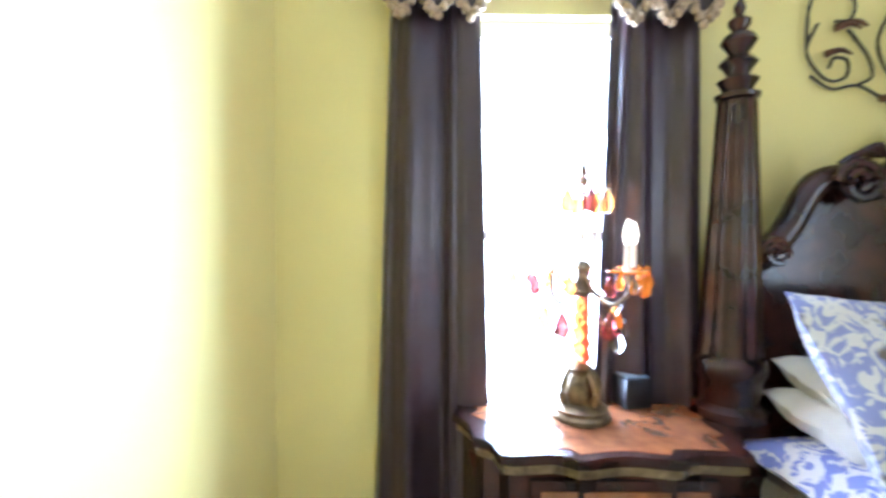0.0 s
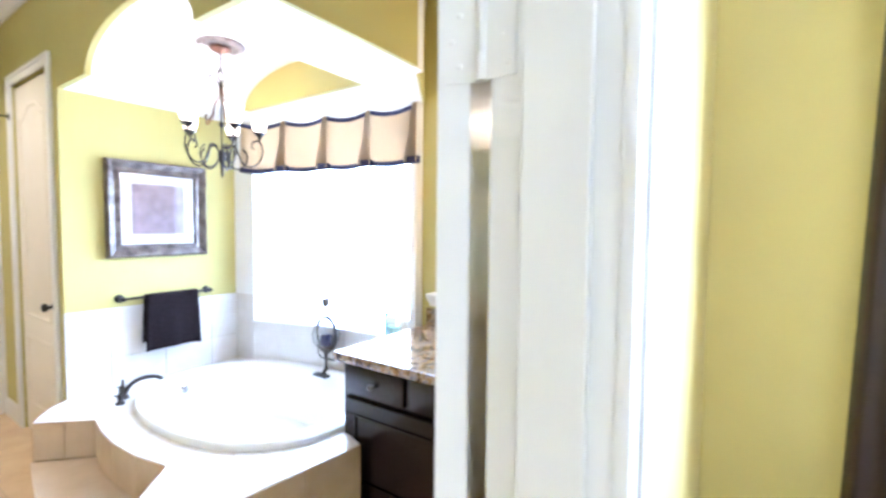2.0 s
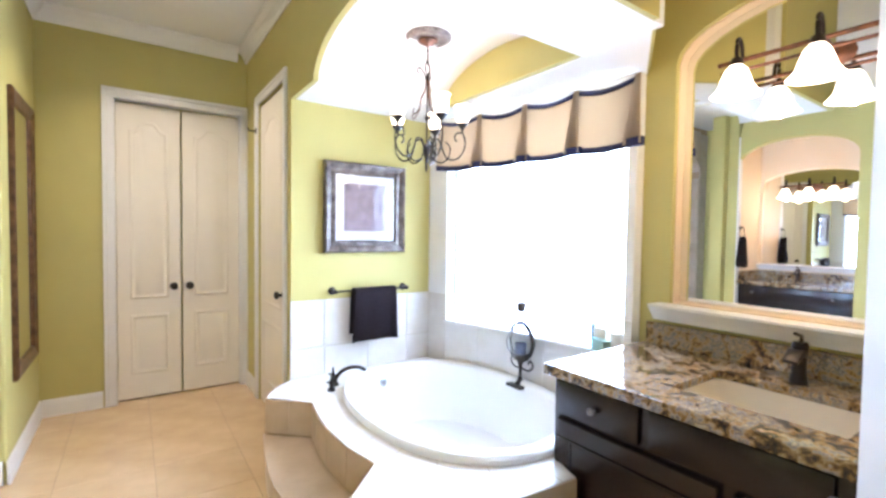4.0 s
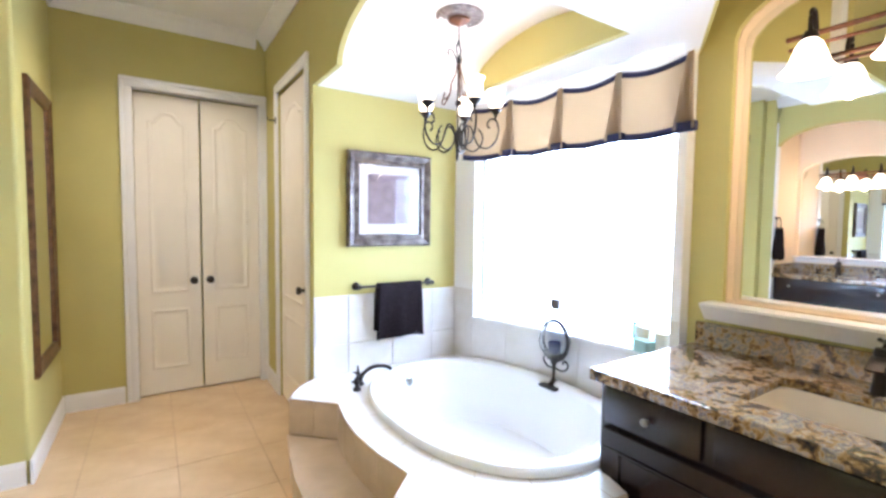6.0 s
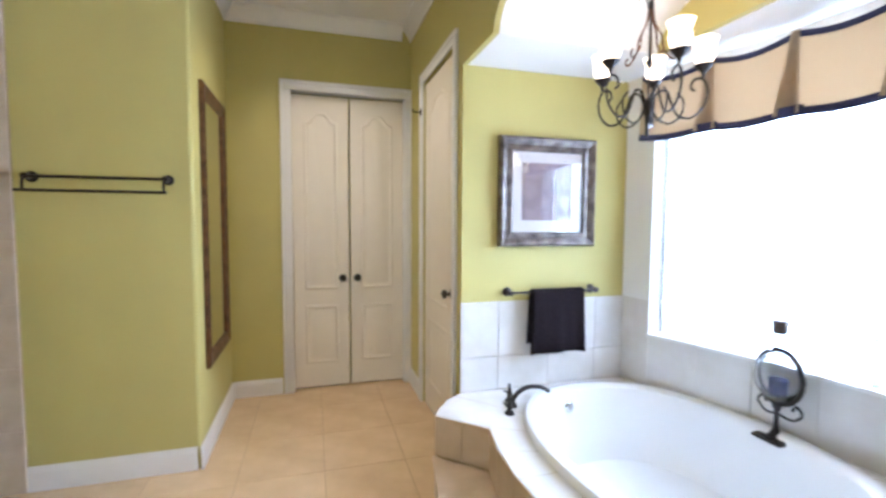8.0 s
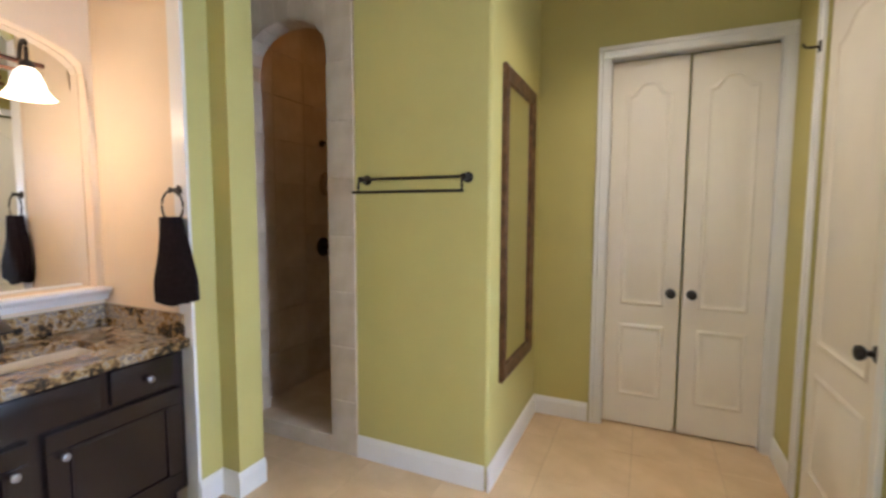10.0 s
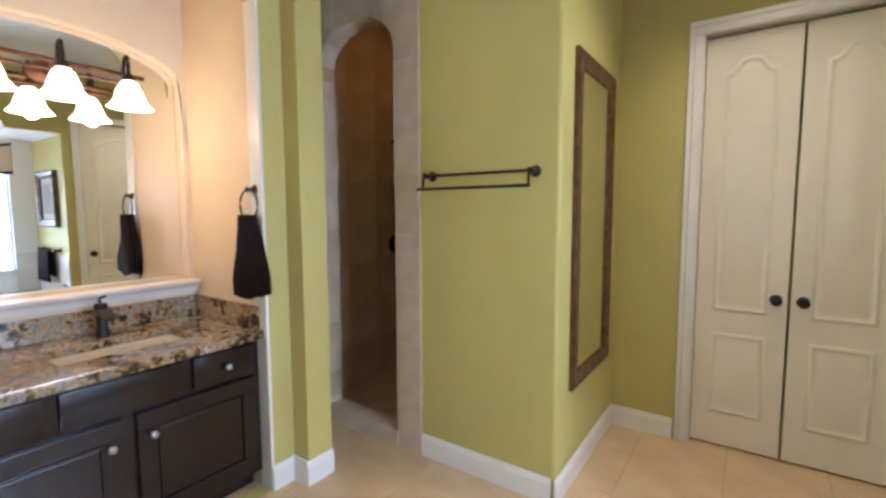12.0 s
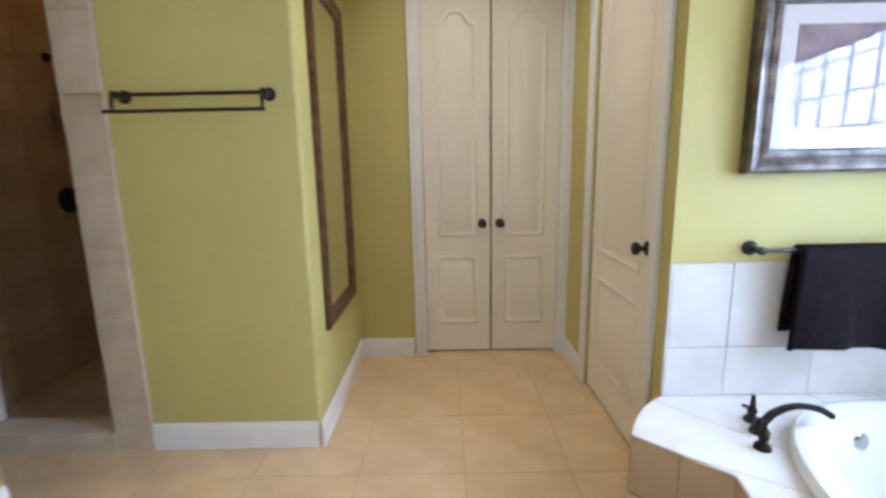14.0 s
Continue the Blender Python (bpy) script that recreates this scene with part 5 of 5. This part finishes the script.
part("top", prism(TOP, "z", 0.765, 0.797, 0.008), MAHOG, ns)
part("top_veneer", prism(scaled(TOP, 0.86), "z", 0.797, 0.799), BURL, ns, "burl veneer field", smooth=False)
part("top_moulding", prism(scaled(TOP, 0.97), "z", 0.735, 0.765, 0.008), BRASSG, ns, "gilt carved moulding")
part("case", prism(scaled(TOP, 0.92), "z", 0.10, 0.735), MAHOG, ns, smooth=False)
for z0, z1 in ((0.55, 0.72), (0.33, 0.52), (0.12, 0.30)):
    f = part("drawer", box(1.215, 1.245, -1.11, -0.55, z0, z1, 0.006), MAHOG, ns)
    part("drawer_panel", box(1.207, 1.2145, -1.08, -0.58, z0 + 0.03, z1 - 0.03, 0.003), BURL, f)
    for y in (-0.98, -0.68):
        part("pull", moved(lathe([(0, 0), (0.01, 0), (0.006, 0.01), (0.016, 0.02), (0, 0.028)], 12), Matrix.Translation((1.207, y, (z0 + z1) / 2)) @ pose(0, 0, 0, 0, -90, 0)), BRASSG, f)
for x, y in ((1.30, -0.52), (1.30, -1.14), (1.58, -0.46), (1.58, -1.20)):
    part("foot", lathe([(0, 0), (0.03, 0), (0.035, 0.03), (0.022, 0.06), (0.03, 0.10), (0, 0.10)], 12, (x, y, 0.004)), MAHOG, ns)

# ---- crystal candelabra lamp ----
cl = thing("candelabra_lamp", "gilt candelabra table lamp with amber and ruby glass drops", "table lamp", pose(1.50, -0.782, 0.80) @ Matrix.Diagonal((1.3, 1.3, 1.16, 1)))
part("base", lathe([(0, 0), (0.080, 0), (0.081, 0.012), (0.073, 0.02), (0.075, 0.032), (0.058, 0.042), (0.044, 0.05), (0.050, 0.085), (0.036, 0.11), (0.028, 0.13), (0.036, 0.15), (0.02, 0.165), (0, 0.17)], 22), BRASSG, cl, "carved antique gilt base")
bm = bmesh.new()
for k in range(4):
    a = 2 * math.pi * k / 4 + 0.4
    tube([(0.05 * math.cos(a), 0.05 * math.sin(a), 0.05), (0.062 * math.cos(a), 0.062 * math.sin(a), 0.09), (0.035 * math.cos(a), 0.035 * math.sin(a), 0.15)], 0.014, 7, bm, r_end=0.006)
part("acanthus_leaves", bm, BRASSG, cl)
bm = bmesh.new()
prev = None
for j in range(28):
    f = j / 27
    ring = []
    rr = 0.026 - 0.006 * f
    for k in range(16):
        a = 2 * math.pi * k / 16
        q = rr * (1 + 0.14 * math.cos(4 * (a + f * 7)))
        ring.append(bm.verts.new((q * math.cos(a), q * math.sin(a), 0.17 + 0.20 * f)))
    if prev:
        for k in range(16):
            bm.faces.new((prev[k], prev[(k + 1) % 16], ring[(k + 1) % 16], ring[k]))
    prev = ring
part("twisted_column", bm, ORANGE, cl, "twisted orange glass column")
part("collar", lathe([(0, 0.37), (0.022, 0.37), (0.03, 0.385), (0.018, 0.40), (0.016, 0.44), (0.03, 0.455), (0.022, 0.47), (0.008, 0.48), (0, 0.48)], 16), BRASSG, cl)
for r0, z0, r1, z1 in ((0.012, 0.48, 0.032, 0.56), (-0.012, 0.48, -0.032, 0.56)):
    part("lyre_scroll", tube([(0, r0, z0), (0, r1, z1), (0, r1 * 0.8, 0.64), (0, 0, 0.69)], 0.004), BRASSG, cl)
part("spire", lathe([(0, 0.48), (0.004, 0.48), (0.004, 0.70), (0.016, 0.715), (0.006, 0.735), (0.012, 0.75), (0.004, 0.77), (0, 0.80)], 10), BRASSG, cl)


def drop(bm, x, y, z, s):
    lathe([(0, 0), (0.003 * s, -0.004), (0.010 * s, -0.022 * s), (0.012 * s, -0.032 * s), (0.007 * s, -0.043 * s), (0, -0.046 * s)], 8, (x, y, z), bm)


for k in range(5):
    a = 2 * math.pi * k / 5 + 3.6
    ca, sa = math.cos(a), math.sin(a)

    def R(r_, z):
        return (r_ * ca, r_ * sa, z)
    arm = part("arm", tube([R(0.015, 0.43), R(0.05, 0.38), R(0.11, 0.36), R(0.155, 0.40), R(0.15, 0.445)], 0.006), CLEAR if k % 2 else BRASSG, cl)
    part("bobeche", lathe([(0, 0.445), (0.012, 0.446), (0.045, 0.455), (0.047, 0.459), (0.012, 0.455), (0, 0.455)], 16, R(0.15, 0)), AMBER, arm, "amber glass drip pan")
    part("candle_sleeve", lathe([(0, 0.455), (0.008, 0.455), (0.008, 0.53), (0, 0.53)], 12, R(0.15, 0)), PILLOW, arm)
    part("flame_bulb", lathe([(0, 0.53), (0.006, 0.532), (0.010, 0.555), (0.006, 0.58), (0, 0.60)], 10, R(0.15, 0)), FLAME, arm, "lit flame bulb")
    for j in range(4):
        b = 2 * math.pi * j / 4
        bm = bmesh.new()
        drop(bm, 0.15 * ca + 0.042 * math.cos(b), 0.15 * sa + 0.042 * math.sin(b), 0.448, 1.1 + 0.3 * (j % 2))
        part("glass_drop", bm, (AMBER, RUBY, CLEAR, AMBER)[(j + k) % 4], arm)
    bm = bmesh.new()
    drop(bm, 0.10 * ca, 0.10 * sa, 0.34, 1.9)
    part("glass_drop", bm, AMBER if k % 2 else RUBY, cl)
    bm = bmesh.new()
    tube([R(0.15, 0.40), R(0.09, 0.30), R(0.03, 0.33)], 0.0035, 6, bm)
    drop(bm, 0.125 * ca, 0.125 * sa, 0.30, 1.6)
    part("bead_swag", bm, CLEAR, cl, "string of clear beads")
for k in range(6):
    a = 2 * math.pi * k / 6
    bm = bmesh.new()
    drop(bm, 0.06 * math.cos(a), 0.06 * math.sin(a), 0.70, 1.8)
    tube([(0, 0, 0.72), (0.04 * math.cos(a), 0.04 * math.sin(a), 0.735), (0.06 * math.cos(a), 0.06 * math.sin(a), 0.70)], 0.003, 6, bm)
    part("glass_drop", bm, (AMBER, CLEAR, AMBER, RUBY, CLEAR, AMBER)[k], cl)

tb = thing("tissue_box", "small dark rounded box with a pale blue top on the nightstand", "box", pose(1.60, -1.01, 0.80, 0, 0, 10))
part("body", box(-0.05, 0.05, -0.055, 0.055, 0.0, 0.115, 0.012), BLACKP, tb)
part("lid", box(-0.04, 0.04, -0.045, 0.045, 0.115, 0.119, 0.001), mat("pale_blue_plastic", (0.30, 0.42, 0.55), 0.4, bump=0), tb, "pale blue top")

# ---- bed ----
bed = thing("bed", "dark mahogany four-poster bed with a carved headboard", "bed")
PX, PY = 1.53, -1.335
part("post_base", box(PX - 0.09, PX + 0.09, PY - 0.09, PY + 0.09, 0.004, 0.80, 0.008), MAHOG, bed)
part("post_plinth", lathe([(0.125, 0.80), (0.125, 0.83), (0.10, 0.85), (0.105, 0.93), (0.12, 0.96), (0.115, 1.0), (0.10, 1.02)], 24, (PX, PY, 0)), MAHOG, bed, "carved plinth")
bm = bmesh.new()
prev = None
for j in range(13):
    f = j / 12
    ring = []
    for k in range(80):
        a = 2 * math.pi * k / 80
        q = (0.104 - 0.042 * f) * (1 - 0.10 * abs(math.cos(5 * a)) ** 3)
        ring.append(bm.verts.new((PX + q * math.cos(a), PY + q * math.sin(a), 1.02 + 0.90 * f)))
    if prev:
        for k in range(80):
            bm.faces.new((prev[k], prev[(k + 1) % 80], ring[(k + 1) % 80], ring[k]))
    prev = ring
part("fluted_post", bm, MAHOG, bed)
part("finial", lathe([(0.052, 1.92), (0.07, 1.93), (0.072, 1.945), (0.045, 1.955), (0.06, 1.985), (0.066, 1.995), (0.035, 2.01), (0.042, 2.03), (0.062, 2.055), (0.045, 2.075), (0.03, 2.085), (0.038, 2.10), (0.058, 2.13), (0.05, 2.15), (0.022, 2.17), (0.034, 2.19), (0.036, 2.205), (0.012, 2.225), (0.02, 2.245), (0.016, 2.265), (0, 2.29)], 20, (PX, PY, 0)), MAHOG, bed, "turned finial")
CREST = smooth_path([(-1.43, 1.36, 0), (-1.50, 1.40, 0), (-1.58, 1.50, 0), (-1.66, 1.64, 0), (-1.76, 1.68, 0), (-1.88, 1.64, 0), (-2.05, 1.78, 0), (-2.25, 1.90, 0), (-2.45, 1.93, 0)], 5)
CREST = [(p.x + 0.03, p.y - 0.02) for p in CREST]
full = CREST + [(-4.9 - y, z) for y, z in reversed(CREST)]
part("headboard_panel", prism([(-1.43, 0.4)] + full + [(-3.47, 0.4)], "x", 1.555, 1.60), MAHOG, bed)
part("crest_moulding", tube([(1.55, y, z) for y, z in full], 0.048, 10, smooth=False), MAHOG, bed, "carved scroll crest")
for y, z, s in ((-1.465, 1.385, 1.0), (-1.75, 1.635, 1.5)):
    bm = tube([(1.49, y + s * (0.055 - 0.0045 * i * 0.5) * math.cos(i * 0.6), z + s * (0.055 - 0.0045 * i * 0.5) * math.sin(i * 0.6)) for i in range(20)], 0.013 * s, 7, smooth=False)
    part("volute", bm, MAHOG, bed, "carved volute")
bm = bmesh.new()
for i in range(5):
    tube([(1.51, -1.70 - 0.02 * i, 1.70 + 0.012 * i), (1.49, -1.74 - 0.02 * i, 1.735 + 0.008 * i), (1.50, -1.80 - 0.015 * i, 1.725)], 0.016, 7, bm, r_end=0.005)
part("leaf_carving", bm, MAHOG, bed)
part("side_rail", box(0.0, 1.5, -1.43, -1.39, 0.25, 0.50, 0.006), MAHOG, bed)
part("mattress", box(-0.3, 1.54, -3.4, -1.40, 0.35, 0.62, 0.05), PILLOW, bed)


def cushion(w, h, t, n=18):
    bm = bmesh.new()
    for side in (1, -1):
        g = []
        for i in range(n + 1):
            row = []
            for j in range(n + 1):
                u, v = -1 + 2 * i / n, -1 + 2 * j / n
                k = (1 - u ** 4) * (1 - v ** 4)
                pin = 1 - 0.07 * (1 - abs(u) ** 2) * abs(v) ** 3
                row.append(bm.verts.new((u * w / 2 * (1 - 0.07 * (1 - v * v) * abs(u) ** 3), v * h / 2 * pin, side * (t / 2 * max(0, k) ** 0.55 + 0.004) + 0.006 * math.sin(5 * u + 3 * v))))
            g.append(row)
        for i in range(n):
            for j in range(n):
                bm.faces.new((g[i][j], g[i + 1][j], g[i + 1][j + 1], g[i][j + 1]))
    bmesh.ops.remove_doubles(bm, verts=bm.verts, dist=0.013)
    return bm


q = tagged(solid(moved(cushion(2.0, 2.2, 0.26, 24), Matrix.Translation((0.50, -2.38, 0.715))), QUILT, "comforter", None, "", True), "blue and cream damask comforter spread over the bed", "bedding")
for m, w, h, t, mt, nm, lab in ((pose(1.36, -1.74, 0.80, 10, -12, 4), 0.36, 0.60, 0.14, PILLOW, "pillow", "cream pillow lying on the bed"), (pose(1.40, -1.76, 0.91, 8, -18, 6), 0.34, 0.54, 0.13, PILLOW, "pillow", "cream pillow on top of another pillow"), (pose(1.14, -1.66, 1.01, 6, -58, 10), 0.60, 0.76, 0.16, SHAMF, "pillow_sham", "blue floral sham standing against the pillows")):
    o = solid(cushion(w, h, t), mt, nm, None, "", True)
    o.matrix_world = m
    tagged(o, lab, "pillow")

# ---- wall scroll ----
ws = thing("wall_scroll", "dark iron scrollwork wall hanging with copper leaves", "wall decor")
WX = 1.68
SY, SZ = -0.14, 0.05
for pts in ([(-1.60, 2.22), (-1.56, 2.12), (-1.60, 2.04), (-1.66, 2.00), (-1.72, 2.02), (-1.72, 2.08), (-1.67, 2.09), (-1.65, 2.05)],
            [(-1.56, 2.12), (-1.57, 2.30), (-1.66, 2.36), (-1.74, 2.31), (-1.73, 2.24), (-1.67, 2.23)],
            [(-1.58, 2.02), (-1.66, 1.97), (-1.76, 1.985), (-1.84, 1.95), (-1.94, 1.90), (-2.05, 1.89)],
            [(-1.72, 2.20), (-1.80, 2.10), (-1.82, 2.02), (-1.77, 1.99)], [(-1.90, 2.30), (-1.84, 2.16), (-1.88, 2.04), (-1.95, 2.02), (-1.96, 2.08)]):
    part("scroll", tube([(WX, y + SY, z + SZ) for y, z in pts], 0.0058), BRONZE, ws)
bm = bmesh.new()
for y, z in ((-1.715, 2.20), (-1.74, 2.21), (-1.90, 1.93), (-1.68, 2.10)):
    tube([(WX - 0.01, y + 0.05 + SY, z + SZ), (WX - 0.02, y + SY, z + 0.012 + SZ), (WX - 0.01, y - 0.05 + SY, z + SZ)], 0.016, 6, bm, r_end=0.004)
part("leaves", bm, RUST, ws, "copper leaves")

# ---- floor tiles, one by one ----
ft = thing("floor_tiles", "polished beige floor tiles in a straight grid", "floor tile", kind="structure")
T = 0.465
meshes = {}


def tile_piece(parent, x0, x1, y0, y1, z0, z1, material):
    key = (round(x1 - x0, 3), round(y1 - y0, 3), round(z1 - z0, 3), material.name)
    if key not in meshes:
        bm = box(0, x1 - x0, 0, y1 - y0, 0, z1 - z0, 0.0015)
        me = bpy.data.meshes.new("tile")
        bmesh.ops.recalc_face_normals(bm, faces=bm.faces)
        bm.to_mesh(me)
        bm.free()
        me.materials.append(material)
        meshes[key] = me
    o = new("tile", meshes[key])
    o.location, o.parent = (x0, y0, z0), parent


GX, GY = -0.07, 3.78 + 3 * 0.465
for i in range(-6, 4):
    for j in range(-11, 2):
        x0, x1 = GX + i * T, GX + (i + 1) * T - 0.003
        y0, y1 = GY + j * T, GY + (j + 1) * T - 0.003
        x0, x1, y0, y1 = max(x0, -2.7), min(x1, 1.40), max(y0, 0.40), min(y1, 5.21)
        if x1 - x0 < 0.02 or y1 - y0 < 0.02:
            continue
        tile_piece(ft, x0, x1, y0, y1, -0.009, 0.0, FTILE)

# ---- shower tiles ----
st = thing("shower_tiles", "warm travertine wall tiles of the shower", "wall tile", kind="structure")
S = 0.33
for k in range(9):
    z0, z1 = 0.03 + k * S, min(0.03 + (k + 1) * S - 0.0025, H - 0.01)
    for j in range(4):
        y0 = 4.13 + j * S
        y1 = min(y0 + S - 0.0025, 5.195)
        if y1 - y0 > 0.03:
            tile_piece(st, -2.64, -2.63, y0, y1, z0, z1, STILE)
    for i in range(5):
        x0 = -2.63 + i * S
        x1 = min(x0 + S - 0.0025, -1.205)
        if x1 - x0 > 0.03:
            tile_piece(st, x0, x1, 5.19, 5.20, z0, z1, STILE)
for k in range(9):
    z0, z1 = 0.0 + k * S, min((k + 1) * S - 0.0025, H - 0.01)
    tile_piece(st, -1.743, -1.562, 3.982, 3.992, z0, z1, STILE)
    tile_piece(st, -2.618, -2.402, 3.982, 3.992, z0, z1, STILE)
    if z1 < 2.42:
        tile_piece(st, -2.4005, -2.3915, 3.992, 4.125, max(z0, 0.1), z1, STILE)
        tile_piece(st, -1.755, -1.7455, 3.992, 4.125, max(z0, 0.1), z1, STILE)
tile_piece(st, -2.40, -1.745, 3.975, 4.13, 0.0, 0.096, STILE)
n = 9
for i in range(n):
    a0, a1 = math.pi * i / n, math.pi * (i + 1) / n - 0.01
    c = (-2.0725, 2.40)

    def E2(a, r1, r2):
        return (c[0] + r1 * math.cos(a), c[1] + r2 * math.sin(a))
    part("tile", prism([E2(a0, 0.3215, 0.203), E2(a1, 0.3215, 0.203), E2(a1, 0.329, 0.211), E2(a0, 0.329, 0.211)], "y", 3.99, 4.125), STILE, st, smooth=False)
    q0, q1 = E2(a0, 0.330, 0.212), E2(a1, 0.330, 0.212)
    part("tile", prism([q0, q1, (q1[0], 3.0), (q0[0], 3.0)] if abs(q0[0] - q1[0]) > 0.01 else [q0, q1, (q1[0] + 0.004, 3.0), (q0[0] + 0.004, 3.0)], "y", 3.982, 3.9915), STILE, st, smooth=False)
